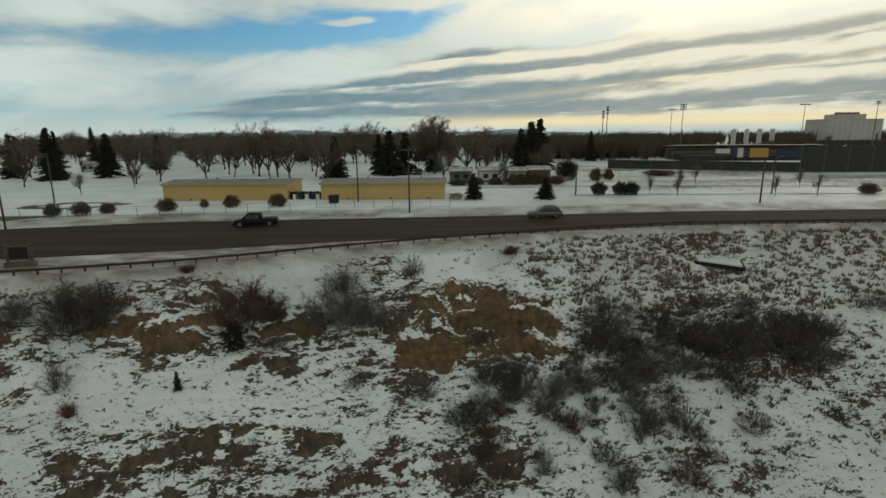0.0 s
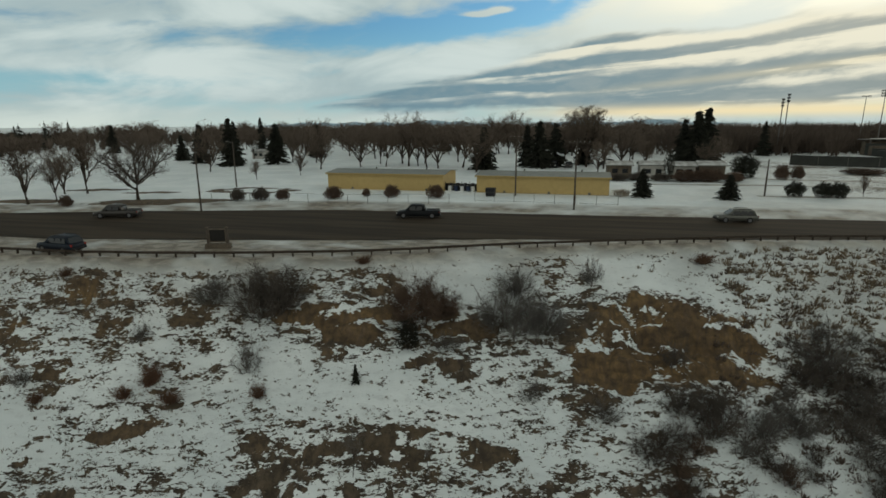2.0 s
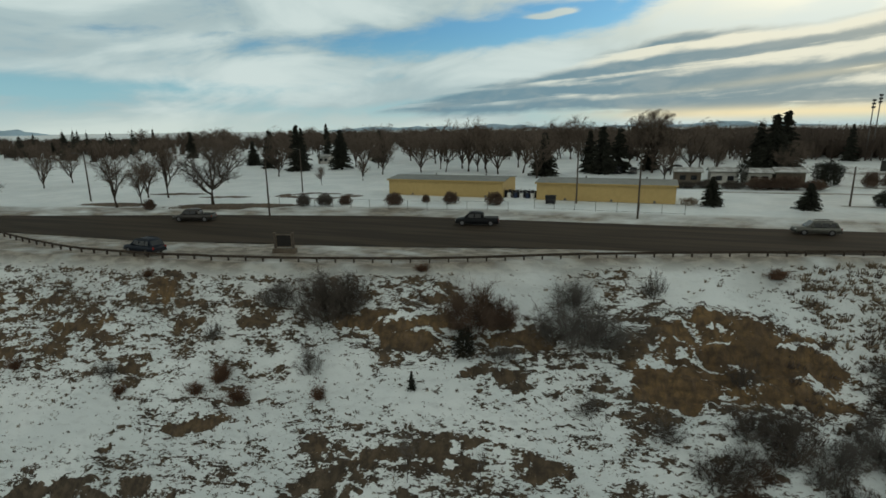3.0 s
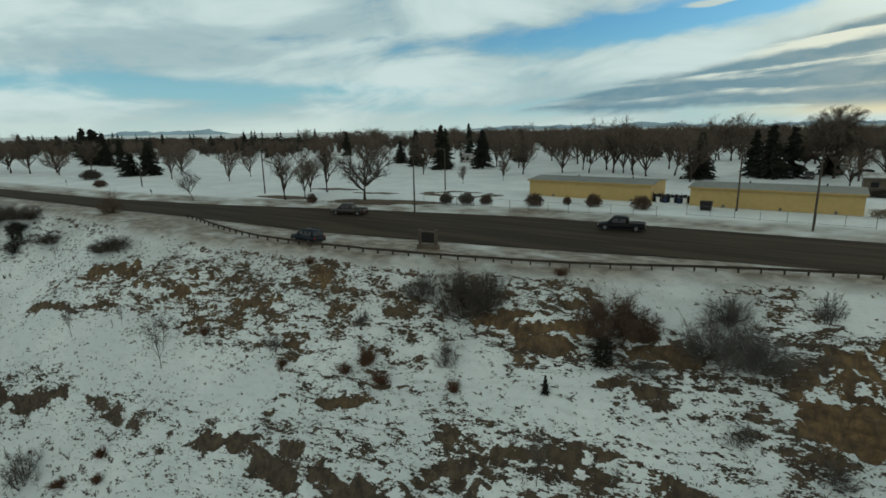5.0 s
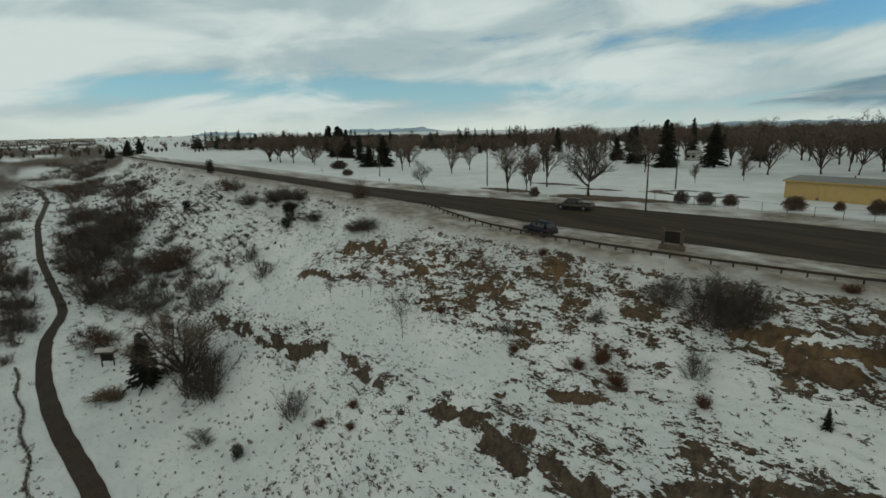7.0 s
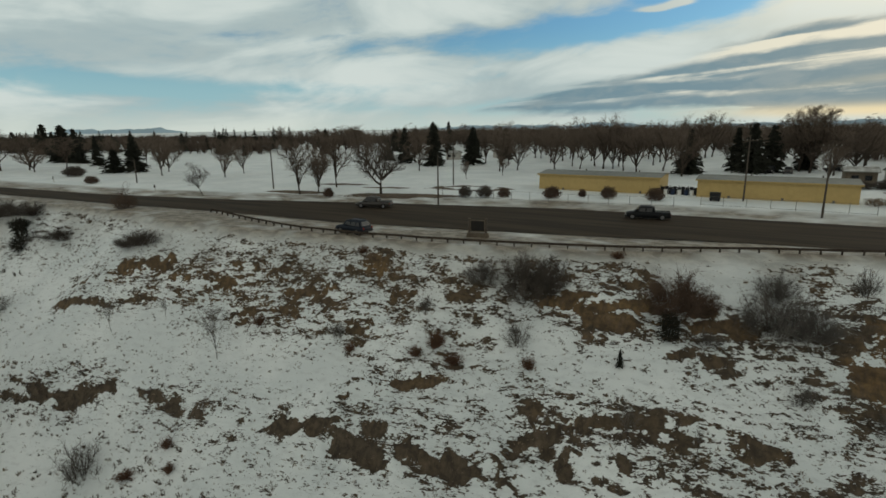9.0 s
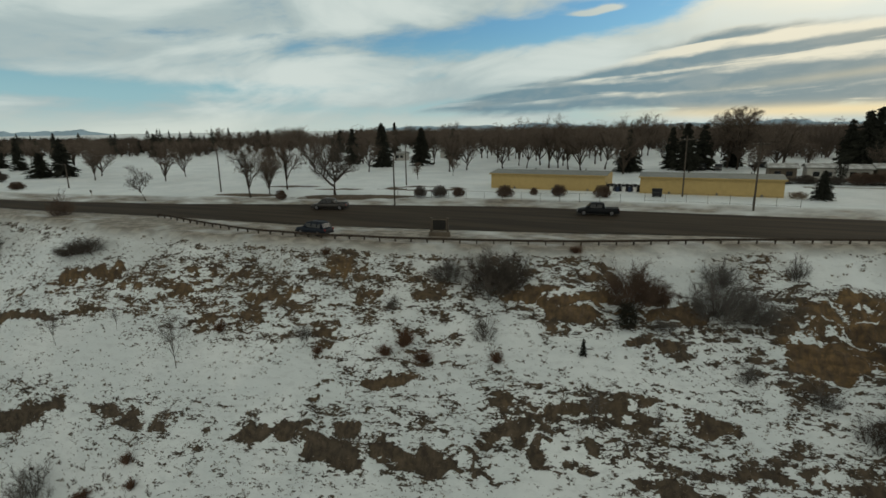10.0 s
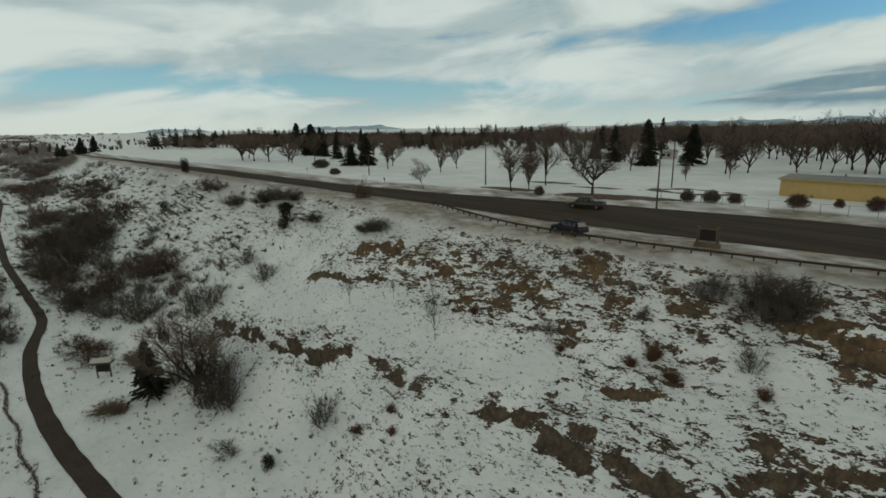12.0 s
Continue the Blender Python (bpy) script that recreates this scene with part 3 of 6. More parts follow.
def land(x, y, fine=True):
    """Height, bareness, slush and clay of the ground at x, y (arrays)."""
    x, y = np.asarray(x, float), np.asarray(y, float)
    e = np.interp(x, *BRINK)
    s = np.clip((e - y) / (e + 8.0), 0, 1)
    deep = np.interp(x, *FLOOR)
    z = deep * (1 - (1 - s) ** 1.75)
    slope_in = step01(e - y, -0.5, 3.0)
    ease = step01(e - y, 0.0, 8.0)
    for gx, gy, a, r in SWELLS:
        z = z + a * np.exp(-((x - gx) ** 2 + (y - gy) ** 2) / r ** 2) * ease
    z = np.where(y < -30, z + (-(deep)) * step01(-y, 30, 190), z)
    away = np.minimum(np.hypot(np.maximum(np.abs(x + 40) - 400, 0), np.maximum(np.abs(y - 40) - 250, 0)) / 400, 1)
    z = z * (1 - away)
    far, near = np.interp(x, *ROAD_FAR), np.interp(x, *ROAD_NEAR)
    z = z + 0.5 * step01(y - far, 0.6, 6.0) + 0.16 * step01(y - far, 0.05, 0.5)
    z = z - 0.08 * step01(y - near, -0.2, 0.1) * step01(far - y, -0.2, 0.1)
    # how broken the snow is: small terraces across the slope, few of them low in the valley
    rough = np.clip(0.55 + 1.3 * fbm(x * 0.045, y * 0.075, 5, 3), 0.0, 1.0)
    rough = rough * (1 - 0.75 * step01(-x, 52, 72) * step01(e - y, 15, 24)) * (1 - 0.7 * np.exp(-((x + 62) / 22) ** 2 - ((e - y - 12.5) / 3.0) ** 2))
    rough = rough * (1 - 0.78 * np.exp(-((x + 26) / 13) ** 2 - ((y - 39.6) / 2.2) ** 2))
    drift = np.exp(-((x + 0.5) / 4.0) ** 2 - ((y - 57.0) / 1.6) ** 2)
    rough = rough * (1 - 0.95 * np.exp(-((x - 3.5) / 7.5) ** 2 - ((y - 57.6) / 2.9) ** 2))
    dirt_zone = np.exp(-((x + 66) / 28) ** 2 - ((y - 34.5 - 0.10 * (x + 66)) / 3.6) ** 2)
    rough = np.clip(rough + 0.6 * dirt_zone, 0, 1)
    bare = 0.222 + 0.05 * dirt_zone + 0.15 * rough * (1 + 0.9 * fbm(x * 0.13, y * 0.2, 7, 3)) + 0.02 * step01(x, 8, 24) + 0.10 * step01(-x, 108, 140) * step01(e - y, 0.5, 10)
    bare = bare - 0.25 * drift + 0.36 * step01(-x, 240, 400) * step01(150 - y, 0, 60) * np.clip(0.9 + 2.2 * fbm(x * 0.012, y * 0.04, 77, 3), 0, 1.6)
    turf = step01(x, 5, 20) * np.exp(-(np.maximum(e - y - 1.5, 0) / 5.0) ** 2) * np.clip(0.75 + 1.1 * fbm(x * 0.16, y * 0.2, 73, 3), 0, 1)
    brow = np.exp(-((e - y - 2.2) / 2.2) ** 2) * step01(x, -82, -66) * step01(6 - x, 0, 8)
    bare = bare + 0.09 * turf + 0.15 * brow * (1 - 0.5 * step01(x, -24, -12)) * np.clip(0.75 + 1.6 * fbm(x * 0.13, y * 0.25, 79, 3), 0, 1.3)
    clay = np.maximum(np.maximum(0.16 + 0.6 * dirt_zone, 0.95 * turf), 0.5 * brow)
    if fine:
        z = z + slope_in * (0.50 * fbm(x * 0.11, y * 0.11, 11, 4) + 0.10 * fbm(x * 0.45, y * 0.7, 21, 3))
        rise = 0.75
        tt = z / rise + 1.7 * fbm(x * 0.06, y * 0.09, 23, 3) + 0.55 * fbm(x * 0.45, y * 0.6, 27, 3)
        ff = tt - np.floor(tt)
        flake = step01(fbm(x * 0.55, z * 1.9 + 0.35 * y, 39, 3), 0.06, 0.26)       # broken crust along the contours
        face = np.clip(1 - np.abs((ff - 0.78) / 0.22), 0, 1) * step01(fbm(x * 0.24, y * 0.55, 29, 3), -0.12, 0.22)
        tread = np.where(ff < 0.56, ff * 0.55, 0.308 + (ff - 0.56) * 1.573) - ff
        z = z + slope_in * rise * tread * (0.25 + 0.75 * rough)
        bare = bare + ((face ** 0.7) * (0.02 + 0.13 * rough) + flake * (0.02 + 0.18 * rough)) * np.minimum(1, rough * 6) - 0.04 * (1 - face)
        for n, (x0, y0, x1, y1, w, g) in enumerate(LEDGES):
            h = 0.22 + 0.80 * w
            hl = math.hypot(x1 - x0, y1 - y0) / 2
            ux, uy = (x1 - x0) / (2 * hl), (y1 - y0) / (2 * hl)
            dx, dy = x - (x0 + x1) / 2, y - (y0 + y1) / 2
            near_it = (np.abs(dx) < hl + 6) & (np.abs(dy) < hl + 6)
            if not near_it.any():
                continue
            dx, dy, xs, ys, fb = dx[near_it], dy[near_it], x[near_it], y[near_it], face[near_it]
            u, v = dx * ux + dy * uy, dx * uy - dy * ux        # v: downhill
            v = v + min(1.0, 0.3 + w) * (0.70 * fbm(xs * 0.20, ys * 0.20, 31, 3) + 0.30 * fbm(xs * 0.8, ys * 0.8, 37, 3))
            reach = np.abs(u) / hl + 0.35 * fbm(xs * 0.5, ys * 0.9, 45 + n, 3)
            env = 1 - step01(reach, 0.72, 1.25)
            ragged = np.clip(1.0 + (1.5 if w < 1 else 0.9) * fbm(u * 0.75, v * 0.3 + n * 7.3, 41, 3), 0.15, 1.6)
            cut = (1 / (1 + np.exp(v / 0.17)) - 0.5) * h * np.exp(-(v / (1.2 + 2.0 * w)) ** 2) * ragged
            z[near_it] += cut * env
            wide = (0.78 if w < 1 else 1.2) * w * ragged * (0.2 + 0.8 * env)
            lit = np.sqrt(env) * (1 - step01(np.abs(v - 0.15 * w) / wide, 0.55, 1.45))
            halo = env * np.exp(-((v + 0.3 * w) / (1.0 + 1.9 * w)) ** 2)
            seam = fbm(u * 0.26, v * 1.9 + n * 3.1, 43, 4)     # thin beds that hold snow
            flakes = step01(fbm(u * 0.40, v * 1.9 + n * 1.7, 53, 3), 0.02, 0.24)
            body = 0.84 - 0.74 * step01(seam, 0.07, 0.20) * (0.7 + 0.3 * g)
            bare[near_it] = np.maximum(bare[near_it] + np.where(lit > 0.45, 0.0, halo * (0.06 + 0.20 * flakes)), lit * body)
            clay[near_it] = np.maximum(clay[near_it], g * np.clip(1.4 * lit, 0, 1))
        # the brush-filled gully: bare dark soil under the thicket also paints in its shadow
        gully_shade = np.maximum(step01(np.hypot((x - 33) / 12.5, (y - 56.6) / 6.0), 1.15, 0.75), step01(np.hypot((x - 19) / 5.0, (y - 54.0) / 6.0), 1.15, 0.7))
        bare = bare + 0.20 * gully_shade
        clay = clay * (1 - gully_shade)
    on_slope = np.maximum(step01(e - y, 0.0, 1.2), step01(-x, 330, 450) * step01(far - 4 - y, -30, 0))
    bare = bare * on_slope
    slush = step01(y - e, -2.2, 0.3) * step01(far + 6.5 - y, 0.0, 2.4)
    slush = slush * np.clip(0.70 + 0.35 * step01(far - y, 0, 5) + 0.9 * fbm(x * 0.25, y * 0.5, 51, 4), 0, 1)
    slush = np.maximum(slush, 0.28 * turf + 0.10 * step01(x, 6, 22) * step01(e - y, 0, 1))
    slush = np.maximum(slush, 0.62 * np.exp(-((e - y) / (3.5 + 3.0 * step01(-x, 95, 130))) ** 2) * np.clip(0.6 + 1.2 * fbm(x * 0.2, y * 0.3, 57, 3), 0, 1))
    # open turf under the nearest park trees
    for px, py, rx, ry, turn, hollow in ((-71.0, 74.3, 11.0, 2.6, 0.32, 0), (-91.5, 70.0, 7.0, 2.2, 0.15, 0), (-94, 85.3, 6.0, 1.8, 0.3, 0), (-63.5, 90.8, 9.0, 4.4, 0.22, 1), (-80, 84, 5, 1.4, 0.3, 0)):
        c, s = math.cos(turn), math.sin(turn)
        q = np.hypot(((x - px) * c + (y - py) * s) / rx, ((y - py) * c - (x - px) * s) / ry) + 0.4 * fbm(x * 0.4, y * 0.7, 61, 3)
        open_turf = step01(q, 1.2, 0.85) * (1 - hollow * step01(q, 0.75, 0.45))
        bare = np.maximum(bare, 0.85 * open_turf)
        clay = np.maximum(clay, 0.7 * open_turf)
    bare = np.maximum(bare, 0.44 * step01(y, 94, 112) * step01(x, 20, 45) * step01(220 - y, 0, 40) + 0.25 * fbm(x * 0.05, y * 0.2, 71, 3) * step01(x, 20, 45))
    return z, bare, slush, clay


def ground_z(x, y):
    """The ground's height at a place, read off its mesh."""
    i, j = int(np.clip(np.searchsorted(gx, x) - 1, 0, nx - 2)), int(np.clip(np.searchsorted(gy, y) - 1, 0, ny - 2))
    fx, fy = (x - gx[i]) / (gx[i + 1] - gx[i]), (y - gy[j]) / (gy[j + 1] - gy[j])
    a, b, c, d = (gz[q * nx + p] for p, q in ((i, j), (i + 1, j), (i, j + 1), (i + 1, j + 1)))
    return float((a * (1 - fx) + b * fx) * (1 - fy) + (c * (1 - fx) + d * fx) * fy)


def spaced(lo, hi, stepsize, far_lo, far_hi, grow=1.12):
    mid = list(np.arange(lo, hi, stepsize))
    out, d = [], stepsize
    v = mid[-1]
    while v < far_hi:
        d *= grow
        v += d
        out.append(v)
    inn, d, v = [], stepsize, lo
    while v > far_lo:
        d *= grow
        v -= d
        inn.append(v)
    return np.array(inn[::-1] + mid + out)


gx, gy = spaced(-112, 56, 0.29, -4600, 4600), spaced(14, 71, 0.25, -4600, 4600, 1.085)
GX, GY = np.meshgrid(gx, gy)
gz, gbare, gslush, gclay = land(GX.ravel(), GY.ravel())
nx, ny = len(gx), len(gy)
gi = np.arange(nx * ny).reshape(ny, nx)
quads = np.stack([gi[:-1, :-1], gi[:-1, 1:], gi[1:, 1:], gi[1:, :-1]], -1).reshape(-1, 4)
gme = bpy.data.meshes.new("ground")
gme.vertices.add(nx * ny)
gme.vertices.foreach_set("co", np.stack([GX.ravel(), GY.ravel(), gz], 1).ravel())
gme.loops.add(len(quads) * 4)
gme.loops.foreach_set("vertex_index", quads.ravel())
gme.polygons.add(len(quads))
gme.polygons.foreach_set("loop_start", np.arange(len(quads)) * 4)
gme.polygons.foreach_set("use_smooth", [True] * len(quads))
for nm, arr in (("bare", gbare), ("slush", gslush), ("clay", gclay)):
    gme.attributes.new(nm, "FLOAT", "POINT").data.foreach_set("value", arr.astype(np.float32))
gme.update(calc_edges=True)
gme.materials.append(GROUND)
tagged(new("ground", gme), "snow-covered coulee slope and park with brown clay showing through", "ground", kind="structure")


def strip(name, xs, lo, hi, z, mat, thick=0.0, cols=6):
    verts, faces = [], []
    for x in xs:
        for k in range(cols + 1):
            y = lo(x) + (hi(x) - lo(x)) * k / cols
            verts.append((x, y, z(x, y)))
    n = cols + 1
    for i in range(len(xs) - 1):
        for k in range(cols):
            a = i * n + k
            faces.append((a, a + n, a + n + 1, a + 1))
    return mesh_of(name, verts, faces, mat, True)


xs_road = list(np.arange(-430, 480, 3.0))
road = new("road", strip("road", xs_road, lambda x: float(np.interp(x, *ROAD_NEAR)) + 0.1 * math.sin(x * 0.9) + 0.25 * math.sin(x * 0.23), lambda x: float(np.interp(x, *ROAD_FAR)) - 0.15,
                         lambda x, y: 0.02, ASPHALT))
tagged(road, "wide dark wet asphalt road cleared of snow", "road", kind="structure")


# ---- trees and shrubs ----
def bare_tree_meshes(seed, height, spread, fork=0.25, lean=0.0, twigs=900, mat=TWIG, twig_r=0.030, limbs=6, sub=2, stout=1.0, dome=0.0, clip=0.5):
    """A leafless broadleaf tree: trunk, rising limbs, branches along them and a haze of twigs."""
    rng = random.Random(seed)
    wood, fine = Sticks(), Sticks()
    ends = []

    def run(p, d, length, r, n, bend, lift, into):
        out = []
        for i in range(n):
            q = p + d * (length / n)
            into.add(p, q, r * (1 - 0.75 * i / n), r * (1 - 0.75 * (i + 1) / n))
            out.append((q.copy(), d.copy(), r * (1 - 0.75 * (i + 1) / n)))
            p = q
            d = (sway(rng, d, bend) + Vector((0, 0, lift))).normalized()
        return out

    trunk = run(Vector((0, 0, -0.3)), Vector((lean, 0.1 * lean, 1)).normalized(), height * fork + 0.3, height * 0.022 * stout, 3, 0.07, 0.0, wood)
    top, d0, _ = trunk[-1]
    turn = rng.uniform(0, 6.28)
    for k in range(limbs):
        a = turn + 6.283 * k / limbs + rng.uniform(-0.35, 0.35)
        tilt = rng.uniform(0.05, 1.25) * spread
        d = (d0 * 0.3 + Vector((math.cos(a) * math.sin(tilt), math.sin(a) * math.sin(tilt), math.cos(tilt)))).normalized()
        start = top if k % 2 else trunk[0][0].lerp(top, rng.uniform(0.45, 1.0))
        limb = run(start, d, height * rng.uniform(0.50, 0.74) * (1 - 0.18 * tilt), height * 0.0125 * stout, 5, 0.17, 0.10, wood)
        for p, dd, r in limb[1:]:
            ends.append((p, dd, r))
            for _ in range(rng.choice((2, 3))):
                b = rng.uniform(0, 6.28)
                bd = (dd * 0.7 + Vector((math.cos(b), math.sin(b), 0.12)) * 0.8).normalized()
                branch = run(p, bd, height * rng.uniform(0.13, 0.24), height * 0.0048 * stout, 3, 0.2, 0.06, wood)
                for p2, d2, r2 in branch:
                    ends.append((p2, d2, r2))
                    c = rng.uniform(0, 6.28)
                    sd = (d2 * 0.8 + Vector((math.cos(c), math.sin(c), 0.2)) * 0.7).normalized()
                    for e in run(p2, sd, height * rng.uniform(0.07, 0.13), height * 0.0026, sub, 0.25, 0.04, fine):
                        ends.append(e)
    for _ in range(twigs):
        p, d, r = rng.choice(ends)
        p = p - d * rng.uniform(0.0, 0.05) * height + Vector((rng.gauss(0, 1), rng.gauss(0, 1), rng.gauss(0, 1))) * height * 0.012
        q = p + sway(rng, d, 0.6) * rng.uniform(0.4, 1.2) * height * 0.078
        fine.sliver(p, q, twig_r, rng)
        for _ in range(4):
            g = p.lerp(q, rng.uniform(0.25, 1.0))
            fine.sliver(g, g + sway(rng, (q - p).normalized(), 0.55) * rng.uniform(0.35, 1.1) * height * 0.058, twig_r * 0.75, rng)
    top = sorted(v.z for v in fine.v)[int(len(fine.v) * 0.985)] / 0.93
    for s in (wood, fine):
        s.v = [v * (height / top) for v in s.v]
        if dome:
            for i, v in enumerate(s.v):        # wind-clipped, rounded crown
                k = math.sqrt((v.x ** 2 + v.y ** 2) / (height * dome) ** 2 + ((v.z - height * 0.56) / (height * 0.42)) ** 2)
                if k > 0.9 and v.z > height * 0.2:
                    f = (0.9 + clip * (k - 0.9)) / k
                    s.v[i] = Vector((v.x * f, v.y * f, height * 0.56 + (v.z - height * 0.56) * f))
    return wood.mesh("trunk", BARK), fine.mesh("crown", mat)


def spruce_meshes(seed, height, width, mat=NEEDLE, gaps=0.12):
    rng = random.Random(seed)
    wood, fol = Sticks(), Sticks()
    wood.add((0, 0, -0.3), (0, 0, height * 0.96), height * 0.018, 0.02)
    layers = 24
    for i in range(layers):
        f = (i + rng.uniform(-0.3, 0.3)) / layers
        z0 = height * (0.06 + 0.90 * f)
        reach = width / 2 * (1 - f) ** 0.85 * rng.uniform(0.8, 1.12) + 0.15
        for k in range(11):
            if rng.random() < gaps:
                continue
            a = 6.283 * k / 11 + rng.uniform(-0.3, 0.3)
            z = z0 + rng.uniform(-0.5, 0.5) * height / layers * 1.6
            l = reach * rng.uniform(0.7, 1.1)
            o = Vector((math.cos(a), math.sin(a), 0))
            tip = Vector((0, 0, z)) + o * l + Vector((0, 0, -0.22 * l + 0.12))
            fol.add((0, 0, z + 0.1), tip, 0.16 + 0.08 * reach, 0.05)
            for _ in range(9):
                g = rng.uniform(0.25, 1.0)
                p = Vector((0, 0, z)).lerp(tip, g)
                q = p + (o * 0.5 + Vector((rng.gauss(0, 0.5), rng.gauss(0, 0.5), rng.uniform(-0.75, 0.05)))) * (0.22 + 0.30 * reach / (width / 2)) * width * 0.22
                fol.sliver(p, q, 0.14 + 0.07 * width / 5, rng)
    fol.add((0, 0, height * 0.9), (0, 0, height), 0.09)
    return wood.mesh("trunk", BARK), fol.mesh("crown", mat)


def dense_shrub_meshes(seed, height, width, mat, n=900, thick=1.0):
    """A clipped or rounded evergreen or twiggy shrub, built of short shoots over a few stems."""
    rng = random.Random(seed)
    wood, fol = Sticks(), Sticks()
    for k in range(6):
        a = rng.uniform(0, 6.28)
        wood.add((0, 0, -0.15), (math.cos(a) * width * 0.25, math.sin(a) * width * 0.25, height * 0.6), 0.05, 0.02)
    for _ in range(n):
        a, b = rng.uniform(0, 6.283), math.asin(rng.uniform(-0.85, 1.0))
        rr = rng.uniform(0.12, 1.0) ** 0.6 * (1 + 0.12 * math.sin(3 * a + seed) + 0.10 * math.sin(5 * b + seed))
        d = Vector((math.cos(a) * math.cos(b), math.sin(a) * math.cos(b), math.sin(b)))
        p = Vector((d.x * width / 2 * rr, d.y * width / 2 * rr, max(0.04, height * 0.46 + d.z * height * 0.52 * rr)))
        q = p + sway(rng, d, 0.7) * rng.uniform(0.10, 0.24) * min(width, height)
        fol.add(p, q, (0.030 + 0.010 * width) * thick, 0.0)
    return wood.mesh("stem", BARK), fol.mesh("foliage", mat)


def twig_bush_meshes(seed, mat, n_stems=22, fine=7, upright=0.75, name="twig_crown", r=0.011):
    """A leafless many-stemmed bush one metre high and about one metre wide."""
    rng = random.Random(seed)
    wood, tw = Sticks(), Sticks()
    for _ in range(n_stems):
        a = rng.uniform(0, 6.28)
        o = Vector((math.cos(a), math.sin(a), 0)) * rng.uniform(0.05, 1.0)
        d = (o * (1.25 - upright) * (2.2 if upright > 0.7 else 0.9) + Vector((0, 0, 0.8))).normalized()
        p = o * (0.10 if upright > 0.7 else 0.42) + Vector((0, 0, -0.08))
        wood.add((0, 0, -0.12), p + Vector((0, 0, 0.03)), r, r * 0.9)
        l = rng.uniform(0.5, 1.0) * (1.0 if upright > 0.7 else 1.12 - 0.5 * o.length ** 2)
        for i in range(3):
            q = p + d * l * 0.34
            wood.add(p, q, r * (1 - 0.25 * i), r * (0.75 - 0.25 * i))
            for _ in range(fine):
                g = p.lerp(q, rng.random())
                h = g + sway(rng, d, 0.55 if upright > 0.7 else 0.85) * rng.uniform(0.12, 0.38) * (1.1 - 0.15 * i)
                tw.add(g, h, r * 0.5)
                for _ in range(4):
                    e = g.lerp(h, rng.uniform(0.2, 0.95))
                    tw.sliver(e, e + (h - g) * 0.35 + Vector((rng.gauss(0, 0.07), rng.gauss(0, 0.07), rng.gauss(0.02, 0.06))), r * 0.42, rng)
            p, d = q, sway(rng, d, 0.22)
    reach = sorted(math.hypot(v.x, v.y) for v in tw.v)[int(len(tw.v) * 0.97)] * 2
    top = max(v.z for v in tw.v)
    for s in (wood, tw):
        s.v = [Vector((v.x / reach, v.y / reach, v.z / top)) for v in s.v]
    return wood.mesh("stem", BARK), tw.mesh(name, mat)


def plant(name, meshes, names, x, y, label, category, group="", scale=(1, 1, 1), turn=0.0, sink=0.0):
    """An empty at the foot of the plant with its parts under it."""
    ob = new(name)
    ob.empty_display_size = 0.3
    for me, nm in zip(meshes, names):
        part(nm, me, ob)
    ob.matrix_basis = Matrix.LocRotScale((x, y, ground_z(x, y) - sink), Euler((0, 0, turn)), Vector(scale))
    return tagged(ob, label, category, group)


TREE_FORMS = ((0.84, 0.19), (0.98, 0.15), (0.74, 0.22), (0.92, 0.22), (0.78, 0.14))
TREE_KINDS = [bare_tree_meshes(101 + k, 10.0, s, f, 0.03 * k, 1350, TWIG, 0.017, 7, dome=0.42, stout=1.15) for k, (s, f) in enumerate(TREE_FORMS)]
FAR_KINDS = [bare_tree_meshes(131 + k, 11.0, s, f, 0.02 * k, 470, TWIG, 0.054, 6, 1, dome=0.44, stout=1.05) for k, (s, f) in enumerate(TREE_FORMS)]
SPREADING = bare_tree_meshes(207, 10.0, 1.45, 0.22, 0.05, 1500, TWIG_DARK, 0.016, 8, dome=0.58, stout=1.35)
BENT = bare_tree_meshes(211, 6.0, 1.25, 0.34, -0.5, 450, TWIG_DARK)
BIG_ELM = bare_tree_meshes(223, 16.0, 0.92, 0.20, 0.0, 7000, TWIG, 0.028, 14, dome=0.56, clip=0.2, stout=1.15)
SPRUCE_KINDS = [spruce_meshes(301 + k, 12.0, w) for k, w in enumerate((6.0, 7.2, 5.2, 8.8))]
rng = random.Random(5)


def park_tree(x, y, h, kind, label, group="leafless park trees", wide=1.0, size=10.0, name="bare_tree"):
    s = h / size
    return plant(name, kind, ("trunk", "crown"), x, y, label, "tree", group, (s * wide, s * wide, s), rng.uniform(0, 6.28))


def spruce(x, y, h, k=0, wide=1.0, label="tall dark green spruce standing in snow"):
    s = h / 12.0
    return plant("spruce_tree", SPRUCE_KINDS[k % 4], ("trunk", "crown"), x, y, label, "tree", "dark park spruces", (s * wide, s * wide, s), rng.uniform(0, 6.28))


# the trees nearest the road
BARE = "leafless brown broadleaf tree in the snowy park"
